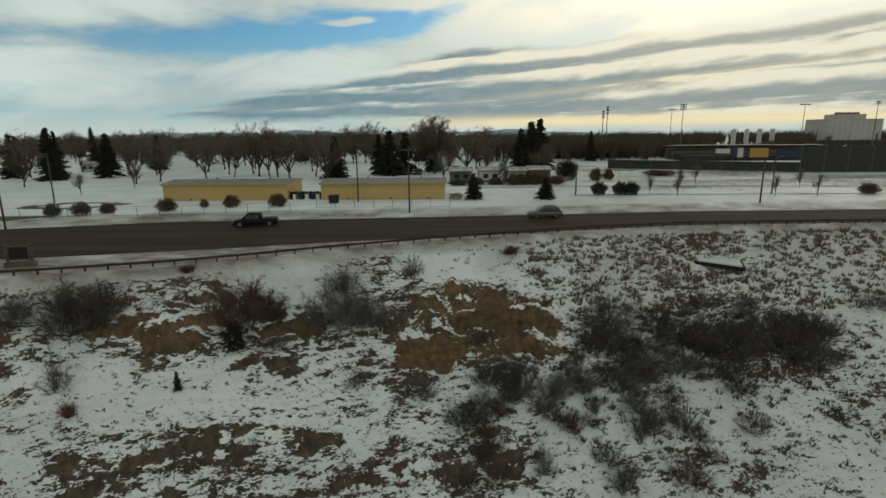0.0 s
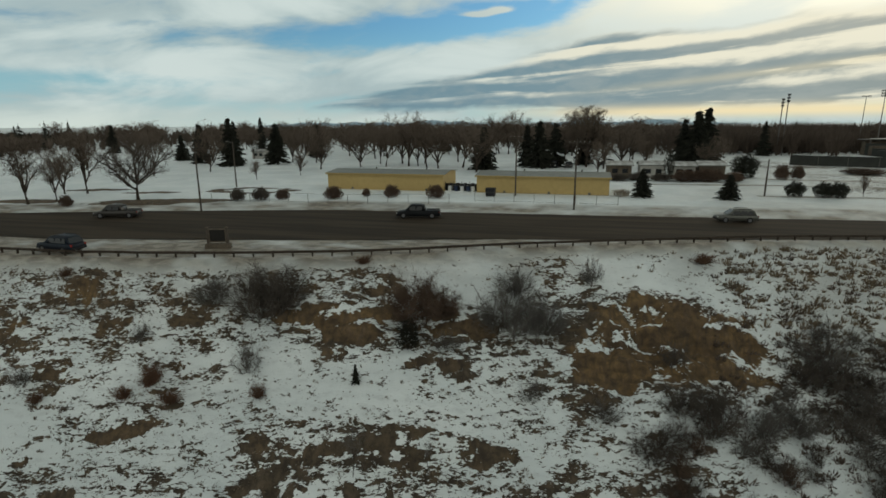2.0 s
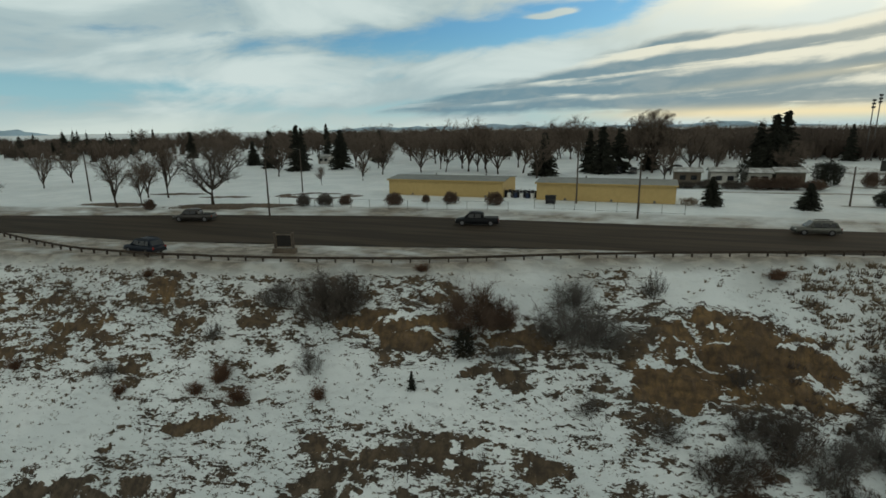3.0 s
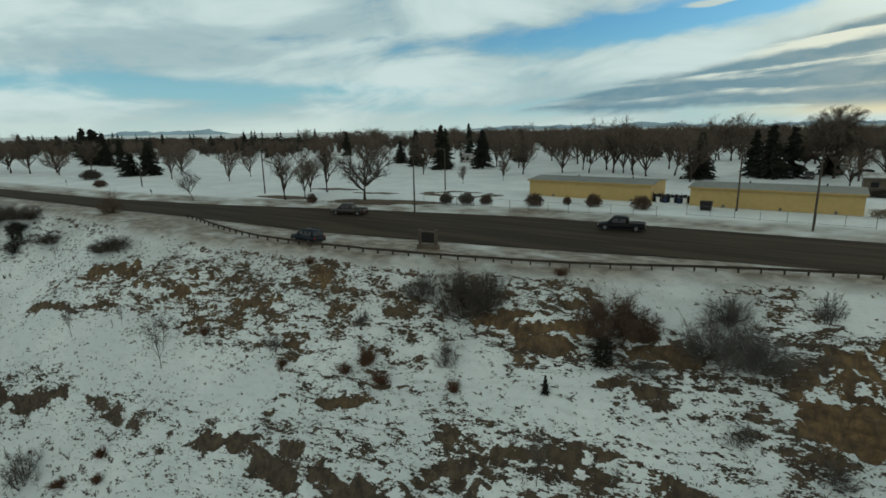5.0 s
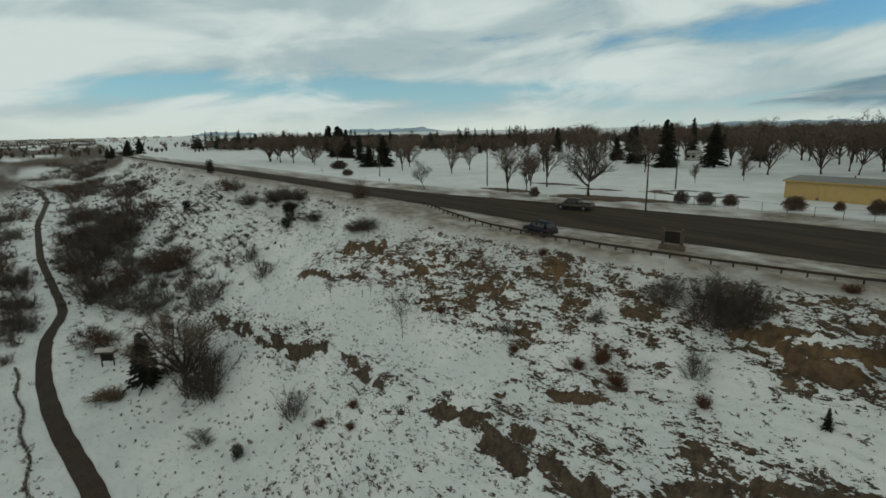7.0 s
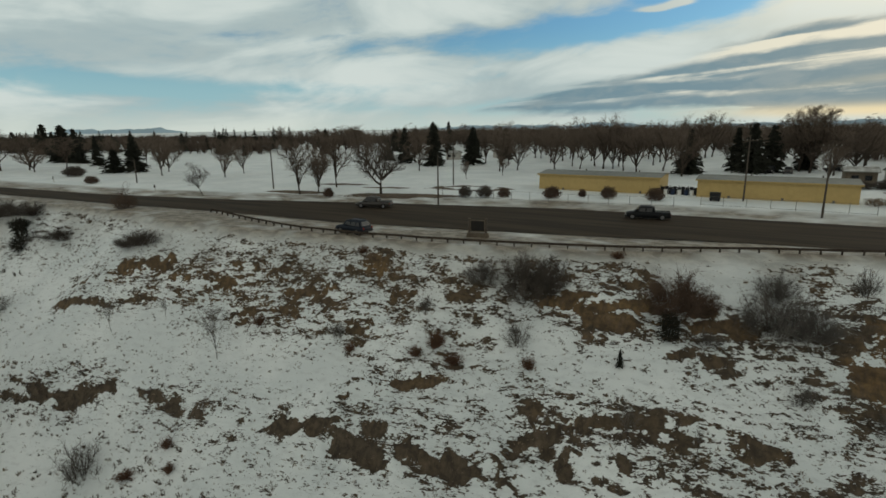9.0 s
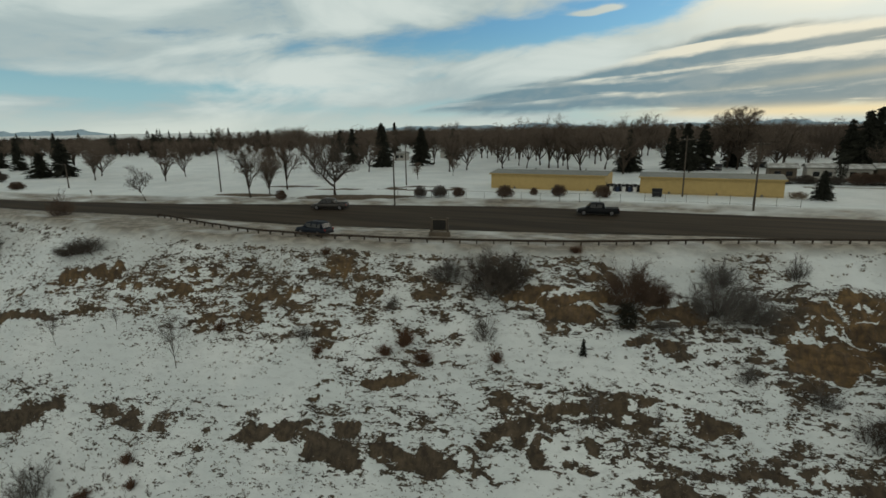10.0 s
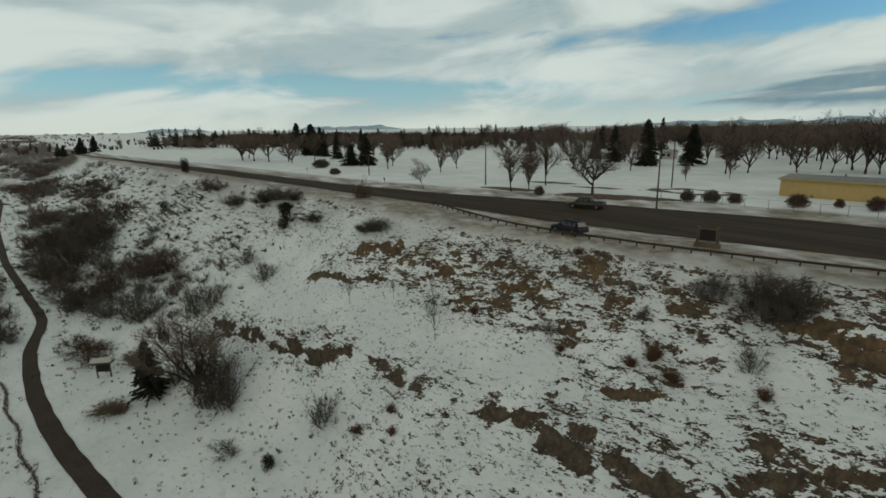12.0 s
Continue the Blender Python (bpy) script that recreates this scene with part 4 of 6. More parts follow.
TREE_ROW_B1 = (
    (-88.7, 67.7, 9.8, 2, 1.0), (-87.5, 71.5, 8.0, 0, 0.8), (-90.6, 80.2, 10.7, 2, 0.9), (-94.5, 79.0, 8.4, 4, 0.9), (-156.5, 81.9, 10.6, 0, 0.9),
    (-168.4, 91.5, 9.5, 1, 0.9), (-134.9, 85.9, 9.8, 4, 0.9), (-76.1, 131.5, 12.7, 0, 0.9), (-73.4, 137.5, 11.8, 1, 0.9), (-65.3, 146.4, 10.9, 4, 1.0),
    (-64.2, 159.4, 10.7, 2, 1.0), (-58.6, 149.2, 10.8, 3, 0.9), (-52.5, 151.8, 15.0, 0, 1.0), (-50.0, 152.5, 13.2, 1, 0.8),
)
TREE_ROW_B2 = (
    (-46.0, 147.8, 12.6, 2, 1.0), (-42.0, 145.3, 12.3, 4, 1.0), (-36.0, 150.0, 12.5, 3, 1.0), (7.3, 163.0, 12.0, 1, 1.0), (11.1, 180.0, 11.2, 0, 1.0),
    (-9.0, 168.0, 13.0, 3, 1.0), (-20.0, 160.0, 12.0, 0, 1.0), (0.0, 140.0, 7.0, 4, 1.1), (12.0, 150.0, 7.5, 2, 1.2), (28.0, 150.0, 8.5, 1, 1.0),
    (-70.0, 120.0, 5.0, 2, 0.9), (-29.5, 135.0, 11.0, 4, 1.0), (-250.0, 118.0, 9.0, 1, 1.0), (-232.0, 122.0, 9.0, 3, 1.0),
)
TREE_ROW_B4 = (
    (-246.0, 66.0, 12.5, 1, 1.2), (-236.0, 67.5, 11.5, 3, 1.2), (-226.0, 70.0, 13.0, 0, 1.2), (-221.0, 76.0, 11.5, 4, 1.1), (-209.0, 72.5, 7.5, 1, 1.3), (-255.0, 69.0, 11.5, 0, 1.2),
    (-214.0, 84.0, 10.5, 2, 1.1), (-193.0, 105.0, 11.0, 4, 1.1), (-262.0, 74.0, 11.0, 3, 1.2),
)
TREE_ROW_B3 = (
    (-208.0, 104.0, 8.5, 0, 1.0), (-215.0, 112.0, 8.5, 2, 1.0), (-300.0, 118.0, 9.0, 4, 1.0), (-320.0, 128.0, 9.0, 1, 1.0), (-285.0, 135.0, 9.5, 3, 1.0),
    (-141.0, 97.0, 9.0, 0, 0.8), (-120.0, 108.0, 11.0, 2, 0.9), (-113.0, 118.0, 10.5, 4, 0.9), (-105.0, 112.0, 11.0, 3, 0.8), (-99.0, 125.0, 11.0, 1, 0.8),
)
for x, y, h, k, w in (TREE_ROW_B1 + TREE_ROW_B2 + TREE_ROW_B3 + TREE_ROW_B4):
    park_tree(x, y, h * 1.1, TREE_KINDS[k], BARE, wide=w * 1.08)
park_tree(-74.8, 75.0, 11.0, SPREADING, "wide-spreading leafless tree with dark crooked limbs beside the road", wide=1.0)
park_tree(-107.0, 59.8, 6.8, BENT, "small leaning leafless tree beside the snowy road verge", wide=1.0, size=6.0)
park_tree(-2.4, 157.0, 17.5, BIG_ELM, "very large leafless elm towering over the yellow building", wide=1.08, size=16.0)
park_tree(-74.2, 108.0, 4.5, TREE_KINDS[2], "small pale leafless sapling in the snow", wide=1.1)
TREE_ROW_A1 = (
    (-105.3, 142.9, 14.6, 0, 1.0), (-108.5, 150.0, 13.6, 2, 1.0), (-95.6, 152.4, 13.0, 1, 1.1), (-15.2, 152.0, 13.0, 3, 1.0), (-19.0, 158.0, 12.0, 0, 1.0),
    (-11.0, 156.0, 12.5, 1, 1.0), (-29.0, 143.0, 11.5, 3, 1.0), (-176.5, 85.9, 11.3, 1, 1.2), (-180.3, 82.0, 7.2, 3, 1.6), (-220.5, 97.2, 11.5, 2, 1.1), (-241.9, 102.2, 8.5, 2, 1.5),
    (-272.0, 110.8, 14.5, 1, 1.2), (-282.0, 114.0, 15.0, 3, 1.0), (-260.0, 104.0, 15.5, 3, 1.2), (-250.0, 104.0, 14.0, 1, 0.9), (-352.0, 136.0, 17.0, 3, 1.1), (-372.0, 112.0, 14.0, 1, 1.1), (-227.6, 167.4, 5.5, 0, 1.0), (27.0, 165.0, 15.5, 3, 1.0),
)
TREE_ROW_A2 = (
    (30.5, 170.0, 16.5, 3, 0.9), (24.5, 169.0, 13.5, 1, 1.0), (5.4, 95.0, 4.9, 1, 1.35), (18.4, 94.8, 4.1, 3, 1.4), (-340.0, 135.0, 13.0, 0, 1.0),
    (-362.0, 150.0, 12.0, 1, 1.0), (-310.0, 160.0, 13.0, 2, 1.0), (-400.0, 140.0, 13.0, 3, 1.0), (-424.0, 150.0, 12.0, 0, 1.0),
    (-440.0, 138.0, 13.0, 1, 1.0), (-470.0, 150.0, 13.0, 2, 1.0), (-255.0, 175.0, 12.0, 1, 1.0), (-205.0, 200.0, 13.0, 0, 0.9),
    (-150.0, 230.0, 16.0, 2, 0.9),
)
TREE_ROW_A3 = (
    (-160.0, 215.0, 13.0, 1, 0.9), (-418.0, 22.0, 9.5, 3, 1.1), (-426.0, 30.0, 11.0, 1, 1.2), (-440.0, 24.0, 10.0, 3, 1.2), (-434.0, 14.0, 8.0, 0, 1.2),
    (-455.0, 12.0, 8.0, 3, 1.0), (-515.0, 130.0, 13.0, 1, 1.1), (-560.0, 150.0, 13.0, 3, 1.0),
)
for x, y, h, k, w in (TREE_ROW_A1 + TREE_ROW_A2 + TREE_ROW_A3):
    spruce(x, y, h, k, w)
# slim junipers and clipped evergreens among the park lawns
COLUMN = dense_shrub_meshes(401, 6.6, 2.3, NEEDLE, 800)
YEW = dense_shrub_meshes(402, 5.0, 5.2, NEEDLE, 1500)
LOWYEW = dense_shrub_meshes(403, 2.4, 2.8, NEEDLE, 1300)
TWIGBALL = [dense_shrub_meshes(410 + k, 2.2, 3.0, TWIG_RED if k else TWIG_DARK, 2300, 0.6) for k in range(2)]
for me, x, y, lab in ((COLUMN, 14.2, 125.8, "slim upright dark evergreen in the snow"), (YEW, 30.9, 133.0, "broad rounded dark evergreen shrub"), (LOWYEW, 29.6, 100.5, "small dark clipped evergreen shrub"),
                      (LOWYEW, 33.6, 100.2, "small dark clipped evergreen shrub"), (LOWYEW, 35.6, 100.1, "small dark clipped evergreen shrub")):
    plant("evergreen_shrub", me, ("stem", "foliage"), x, y, lab, "shrub", "dark park evergreens")
for x, y, h, w in ((-58.1, 77.8, 2.2, 2.5), (-54.9, 79.4, 2.2, 3.0), (-51.9, 80.9, 1.8, 2.4), (-43.8, 83.1, 2.2, 3.3), (-39.6, 86.9, 1.5, 1.5), (-35.1, 87.0, 2.2, 2.9), (-27.6, 87.6, 2.3, 3.2),
                   (-81.8, 68.2, 1.9, 2.1), (-178.2, 69.9, 3.0, 6.0), (-184.5, 72.0, 2.6, 3.0), (-151.1, 60.9, 1.9, 3.4)):
    plant("rounded_shrub", TWIGBALL[int(x) % 2], ("stem", "foliage"), x, y, "rounded leafless brown shrub on the snowy verge", "shrub", "rounded shrubs along the road", (w / 3.4, w / 3.4, h / 2.5), x)
for x, y, w, h in ((3.5, 121, 5, 1.6), (7.5, 122, 6, 1.9), (12, 122, 5, 1.7), (17, 122.5, 7.5, 2.5), (21.5, 123, 7.5, 2.8), (26, 122, 5, 2.2), (37, 129, 3.4, 3.4), (41, 132, 3.2, 3.0), (59, 145, 10, 1.5), (79.7, 99.0, 4.5, 2.2)):
    plant("hedge_shrub", TWIGBALL[int(x > 14)], ("stem", "foliage"), x, y, "dark leafless hedge shrub in the park", "shrub", "hedge shrubs in the park", (w / 3.6, w / 4.2, h / 2.5), x)
for x, y, h in ((39.6, 101.2, 3.8), (43.0, 97.0, 4.1), (67.7, 95.5, 4.3), (61.0, 97.0, 4.0), (50.0, 112.0, 4.5), (57.0, 120.0, 4.5), (74.0, 110.0, 4.5)):
    park_tree(x, y, h, TREE_KINDS[2], "thin young leafless tree on the snowy verge", "young verge trees", 0.8)

# the park beyond: scattered trees, then the wood
for x, y, h, k in ((-76, 205, 17, 0), (-30, 228, 18, 1), (-36, 222, 17, 3), (-165, 240, 15, 2), (-120, 235, 16, 0), (20, 240, 15, 1), (-205, 225, 14, 3), (-135, 180, 13.5, 4)):
    park_tree(x, y, h, TREE_KINDS[k], "tall leafless tree rising above the wood", wide=0.95)
placed = 0
while placed < 125:
    x, y = rng.uniform(-290, 70), 150 + 165 * rng.random() ** 0.9
    if x < -150 and y < 185 + (-150 - x) * 0.35 or (x > 15 and y < 200) or fbm(np.array([x * 0.02]), np.array([y * 0.02]), 91, 2)[0] < -0.20:
        continue
    if rng.random() < 0.90:
        park_tree(x, y, rng.uniform(11.0, 15.0), FAR_KINDS[rng.randrange(5)], BARE, wide=rng.uniform(1.1, 1.45), size=11.0)
    else:
        spruce(x, y, rng.uniform(9, 13), rng.randrange(4))
    placed += 1


def far_wood(name, count, rect, hmin, hmax, mat, seed, label, conifer=False, skip=None, low=0.04):
    r = random.Random(seed)
    s = Sticks()
    for _ in range(count):
        x, y = rect(r) if callable(rect) else (r.uniform(rect[0], rect[1]), r.uniform(rect[2], rect[3]))
        if skip and skip(x, y):
            continue
        h = r.uniform(hmin, hmax)
        w = h * (r.uniform(0.26, 0.52) if conifer else 0.40)
        z0 = 0.3
        s.add((x, y, z0), (x, y, z0 + h * 0.7), 0.22, 0.08)
        if conifer:
            for i in range(13):
                f = (i + r.uniform(-0.3, 0.3)) / 13
                span = w * (1 - max(f, 0.0)) ** 0.8 * r.uniform(0.7, 1.15) + 0.25
                for k in range(5):
                    a = 1.257 * k + r.uniform(0, 1.2)
                    s.add((x, y, z0 + h * (0.16 + 0.80 * f)), (x + math.cos(a) * span, y + math.sin(a) * span, z0 + h * (0.08 + 0.80 * f)), 0.22 + 0.35 * (1 - f), 0.0)
            s.add((x, y, z0 + h * 0.80), (x, y, z0 + h * 1.02), 0.22)
        else:
            for _ in range(40):
                a, g = r.uniform(0, 6.28), r.random()
                base = Vector((x + math.cos(a) * w * 0.35 * g, y + math.sin(a) * w * 0.35 * g, z0 + h * r.uniform(low, 0.6)))
                tip = Vector((x + math.cos(a) * w * r.uniform(0.3, 1.0), y + math.sin(a) * w * r.uniform(0.3, 1.0), z0 + h * r.uniform(0.40, 1.0)))
                s.add(base, tip, r.uniform(0.11, 0.27))
    ob = new(name, s.mesh(name, mat))
    return tagged(ob, label, "woods", kind="stuff")


GAP = lambda x, y: y < 440 and 0.50 < x / y < 0.63 or y < 452 and 0.69 < x / y < 0.83
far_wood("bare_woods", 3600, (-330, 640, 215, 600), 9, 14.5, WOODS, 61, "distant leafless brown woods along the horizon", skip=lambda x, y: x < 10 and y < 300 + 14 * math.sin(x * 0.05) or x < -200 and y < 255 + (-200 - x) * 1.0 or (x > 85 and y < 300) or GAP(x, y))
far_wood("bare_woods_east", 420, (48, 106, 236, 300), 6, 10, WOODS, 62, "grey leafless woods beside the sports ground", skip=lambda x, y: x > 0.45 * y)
far_wood("mill_thicket", 420, lambda r: (lambda y: (y * r.uniform(0.60, 0.86), y))(r.uniform(385, 450)), 3.0, 5.5, TWIG_DARK, 69, "low dark thicket before the industrial building")
far_wood("low_woods_east", 500, (100, 520, 250, 440), 3, 5, TWIG_DARK, 66, "low dark thicket behind the sports ground", skip=lambda x, y: y < 300 and x < 0.45 * y)
far_wood("conifer_woods", 130, (-650, 700, 380, 1100), 9, 14, NEEDLE, 63, "distant dark conifers rising above the woods", conifer=True)
def belt(r):
    """Somewhere along the irregular row of trees at the edge of the open snow."""
    f = r.random()
    return -500 + 250 * f + r.gauss(0, 6), 72 + 150 * f + r.gauss(0, 9) + 16 * math.sin(f * 17)


far_wood("shelterbelt", 65, (-720, -330, 150, 320), 6, 14, NEEDLE, 64, "dark conifers at the far snowy edge", conifer=True)
far_wood("conifer_belt", 56, belt, 8, 17, NEEDLE, 67, "uneven row of dark conifers across the snow", conifer=True)
far_wood("bare_belt", 240, belt, 6, 10, TWIG, 68, "brown leafless trees between the far conifers", low=0.3)
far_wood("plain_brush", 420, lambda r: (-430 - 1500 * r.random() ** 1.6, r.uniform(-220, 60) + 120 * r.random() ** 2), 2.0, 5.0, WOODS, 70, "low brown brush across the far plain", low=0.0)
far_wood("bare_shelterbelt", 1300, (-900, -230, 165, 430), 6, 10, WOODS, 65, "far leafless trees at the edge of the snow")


# ---- road furniture ----
def along(line, gap):
    """Points at even gaps along a plan line, with the heading there."""
    xs = np.arange(line[0][0], line[0][-1], 0.25)
    ys = np.interp(xs, *line)
    ys = np.convolve(np.pad(ys, 12, mode="edge"), np.ones(25) / 25, mode="valid")
    s = np.concatenate([[0], np.cumsum(np.hypot(np.diff(xs), np.diff(ys)))])
    for d in np.arange(0, s[-1], gap):
        x, y = np.interp(d, s, xs), np.interp(d, s, ys)
        x2, y2 = np.interp(min(d + 0.5, s[-1]), s, xs), np.interp(min(d + 0.5, s[-1]), s, ys)
        yield float(x), float(y), math.atan2(y2 - y, x2 - x)


def guardrail():
    ob = new("guardrail")
    pts = list(along(RAIL, 1.905))
    ob.location = (pts[0][0], pts[0][1], 0)
    base = Vector(ob.location)
    post = box(-0.065, -0.09, -0.4, 0.065, 0.09, 0.50, RUSTY, "post", 0.012)
    for x, y, a in pts:
        p = part("post", post, ob)
        p.matrix_local = Matrix.Translation(Vector((x, y, ground_z(x, y))) - base) @ Matrix.Rotation(a, 4, "Z") @ Matrix.Translation((0, -0.16, 0))
    # W-shaped beam swept along the posts
    prof = ((0.00, 0.30), (0.05, 0.33), (0.05, 0.38), (0.00, 0.42), (0.00, 0.44), (0.05, 0.47), (0.05, 0.52), (0.00, 0.56), (-0.015, 0.56), (-0.015, 0.30))
    verts, faces, n = [], [], len(prof)
    for x, y, a in pts:
        z = ground_z(x, y)
        for o, h in prof:
            verts.append((x - math.sin(a) * o - base.x, y + math.cos(a) * o - base.y, z + h))
    for i in range(len(pts) - 1):
        for k in range(n):
            faces.append((i * n + k, i * n + (k + 1) % n, (i + 1) * n + (k + 1) % n, (i + 1) * n + k))
    part("rail", mesh_of("rail", verts, faces, RUSTY), ob, "brown weathered steel rail")
    tagged(ob, "brown weathered steel guardrail along the edge of the bluff", "guardrail")


guardrail()


def kiosk(x, y, turn):
    ob = new("information_kiosk")
    part("plinth", box(-1.55, -0.45, -0.25, 1.55, 0.45, 0.48, STONE, "plinth", 0.05, (0.95, 0.85)), ob, "tan stone plinth")
    for sx in (-1.18, 1.18):
        part("post", box(sx - 0.13, -0.14, 0.48, sx + 0.13, 0.14, 2.15, POLEWOOD, "post", 0.02), ob)
    part("display_panel", box(-1.02, -0.05, 0.72, 1.02, 0.05, 1.92, BLACKPANEL, "display_panel", 0.01), ob, "dark display panel")
    for z0, z1 in ((0.60, 0.72), (1.92, 2.04)):
        part("frame_rail", box(-1.05, -0.07, z0, 1.05, 0.07, z1, STONE, "frame_rail", 0.01), ob)
    for sx in (-0.985, 0.985):
        part("frame_stile", box(sx - 0.06, -0.075, 0.72, sx + 0.06, 0.075, 1.92, STONE, "frame_stile", 0.01), ob)
    for sx in (-1.18, 1.18):
        part("post_cap", box(sx - 0.17, -0.18, 2.15, sx + 0.17, 0.18, 2.23, STONE, "post_cap", 0.02), ob)
    ob.matrix_basis = pose(x, y, ground_z(x, y) + 0.02, 0, 0, turn) @ Matrix.Diagonal((0.86, 0.9, 1.0, 1.0))
    tagged(ob, "roadside information kiosk with dark panel on a stone plinth", "kiosk")


kiosk(-41.3, 50.0, 14)


def utility_pole(x, y, h, lamp=False, arm=False, r=0.15, name="utility_pole"):
    ob = new(name)
    part("pole", cylinder(r, r * 0.65, -0.5, h, POLEWOOD, "pole", 10), ob)
    if arm:
        part("crossarm", box(-1.1, -0.06, h - 0.75, 1.1, 0.06, h - 0.6, POLEWOOD, "crossarm", 0.01), ob)
        for sx in (-1.0, -0.4, 0.4, 1.0):
            part("insulator", cylinder(0.04, 0.03, h - 0.6, h - 0.45, PALEPAINT, "insulator", 8), ob, m=pose(sx, 0, 0))
    if lamp:
        bm = Sticks()
        bm.add((0, 0, h - 0.3), (0, -1.6, h + 0.1), 0.04, 0.035)
        part("lamp_arm", bm.mesh("lamp_arm", STEEL), ob)
        part("lamp_head", box(-0.12, -2.1, h + 0.03, 0.12, -1.5, h + 0.16, STEEL, "lamp_head", 0.03), ob)
    ob.location = (x, y, ground_z(x, y))
    return ob


for x, y, h, lamp, arm in ((-58.9, 69.9, 8.6, False, False), (-101.0, 72.2, 8.8, True, False), (-70.3, 95.0, 8.8, True, False), (-15.0, 92.6, 10.3, False, True), (-5.3, 81.6, 10.2, False, True),
                           (25.1, 100.2, 6.0, False, False), (52.9, 87.9, 7.6, False, False), (62.0, 99.7, 7.0, True, False), (-141.9, 66.6, 5.5, True, False)):
    tagged(utility_pole(x, y, h, lamp, arm), "weathered grey wooden utility pole beside the road", "pole", "poles along the road")
for x, y in ((-121.0, 58.5), (-163.0, 58.0)):
    ob = new("marker_post")
    part("post", box(-0.06, -0.06, -0.3, 0.06, 0.06, 1.0, PALEPAINT, "post", 0.01), ob)
    part("plate", box(-0.3, -0.09, 0.9, 0.3, -0.065, 1.5, STEEL, "plate", 0.005), ob)
    ob.location = (x, y, ground_z(x, y))
    tagged(ob, "small roadside marker post with a plain plate", "sign")


def wire_fence(x0, y0, x1, y1):
    ob = new("chain_link_fence")
    ob.location = (x0, y0, 0)
    n = int(math.hypot(x1 - x0, y1 - y0) / 3.0)
    post = cylinder(0.035, 0.035, -0.3, 1.5, STEEL, "post", 6)
    for i in range(n + 1):
        x, y = x0 + (x1 - x0) * i / n, y0 + (y1 - y0) * i / n
        part("post", post, ob, m=Matrix.Translation((x - x0, y - y0, ground_z(x, y))))
    for h, nm in ((1.46, "top_rail"), (0.15, "bottom_wire")):
        s = Sticks()
        for i in range(n):
            a, b = (Vector((x0 + (x1 - x0) * j / n, y0 + (y1 - y0) * j / n, 0)) for j in (i, i + 1))
            s.add((a.x - x0, a.y - y0, ground_z(a.x, a.y) + h), (b.x - x0, b.y - y0, ground_z(b.x, b.y) + h), 0.02, 0.02)
        part(nm, s.mesh(nm, STEEL), ob)
    tagged(ob, "thin galvanised chain-link fence in front of the yellow building", "fence")


wire_fence(-20.5, 84.8, 1.0, 84.8)
wire_fence(-62.0, 76.5, -24.0, 82.0)


# ---- the long yellow building ----
def long_shed(x0, x1, y0, y1, eave, ridge, label):
    ob = new("storage_building")
    zb = 0.35
    yr = (y0 + y1) / 2
    t = 0.18
    part("front_wall", box(x0, y0, zb, x1, y0 + t, eave, OCHRE, "front_wall"), ob)
    part("back_wall", box(x0, y1 - t, zb, x1, y1, eave, OCHRE, "back_wall"), ob)
    for xa, xb in ((x0, x0 + t), (x1 - t, x1)):
        v = [(x, y, z) for x in (xa, xb) for y, z in ((y0 + t, zb), (y1 - t, zb), (y1 - t, eave), (yr, ridge - 0.08), (y0 + t, eave))]
        f = [(0, 1, 2, 3, 4), (9, 8, 7, 6, 5)] + [(k, 5 + k, 5 + (k + 1) % 5, (k + 1) % 5) for k in range(5)]
        part("gable_wall", mesh_of("gable_wall", v, f, OCHRE), ob)
    for ya, yb in ((y0 - 0.35, yr), (y1 + 0.35, yr)):
        ea = eave - 0.02
        v = [(x, y, z + d) for d in (0.0, 0.12) for x in (x0 - 0.3, x1 + 0.3) for y, z in ((ya, ea), (yb, ridge))]
        f = [(0, 1, 3, 2), (4, 6, 7, 5), (0, 4, 5, 1), (2, 3, 7, 6), (0, 2, 6, 4), (1, 5, 7, 3)]
        part("roof_slope", mesh_of("roof_slope", v, f, ROOFING), ob, "pale grey metal roof")
    part("fascia", box(x0 - 0.3, y0 - 0.41, eave - 0.16, x1 + 0.3, y0 - 0.355, eave + 0.1, TRIM, "fascia"), ob)
    n = int((x1 - x0) / 2.4)
    rib = box(-0.05, -0.03, zb, 0.05, -0.004, eave - 0.2, OCHRE, "siding_batten")
    for i in range(1, n):
        part("siding_batten", rib, ob, m=pose(x0 + (x1 - x0) * i / n, y0, 0))
    for fx in (0.22, 0.56, 0.86):
        x = x0 + (x1 - x0) * fx
        part("wall_vent", box(x - 0.18, y0 - 0.10, zb + 0.2, x + 0.18, y0 - 0.004, zb + 0.75, STEEL, "wall_vent", 0.02), ob)
    for fx in (0.35, 0.80):
        x = x0 + (x1 - x0) * fx
        part("roof_vent", cylinder(0.14, 0.12, ridge, ridge + 0.45, STEEL, "roof_vent", 8), ob, m=pose(x, yr, 0))
    tagged(ob, label, "building")


long_shed(-51.0, -28.4, 96.0, 106.3, 3.6, 4.05, "long low ochre-yellow shed with a pale metal roof")
long_shed(-22.2, 0.3, 95.7, 106.0, 3.6, 4.05, "low ochre-yellow shed with utility box and metal roof")
yard = new("yard_fence")
for i in range(9):
    part("panel", box(-28.3 + i * 0.68, 97.4, 0.4, -27.66 + i * 0.68, 97.48, 2.0 + 0.12 * (i % 2), DARKMETAL, "panel", 0.02), yard)
for i in range(5):
    part("post", box(-28.35 + i * 1.5, 97.3, 0.3, -28.25 + i * 1.5, 97.39, 2.3, DARKMETAL, "post"), yard)
tagged(yard, "dark slatted yard fence between two yellow sheds", "fence")
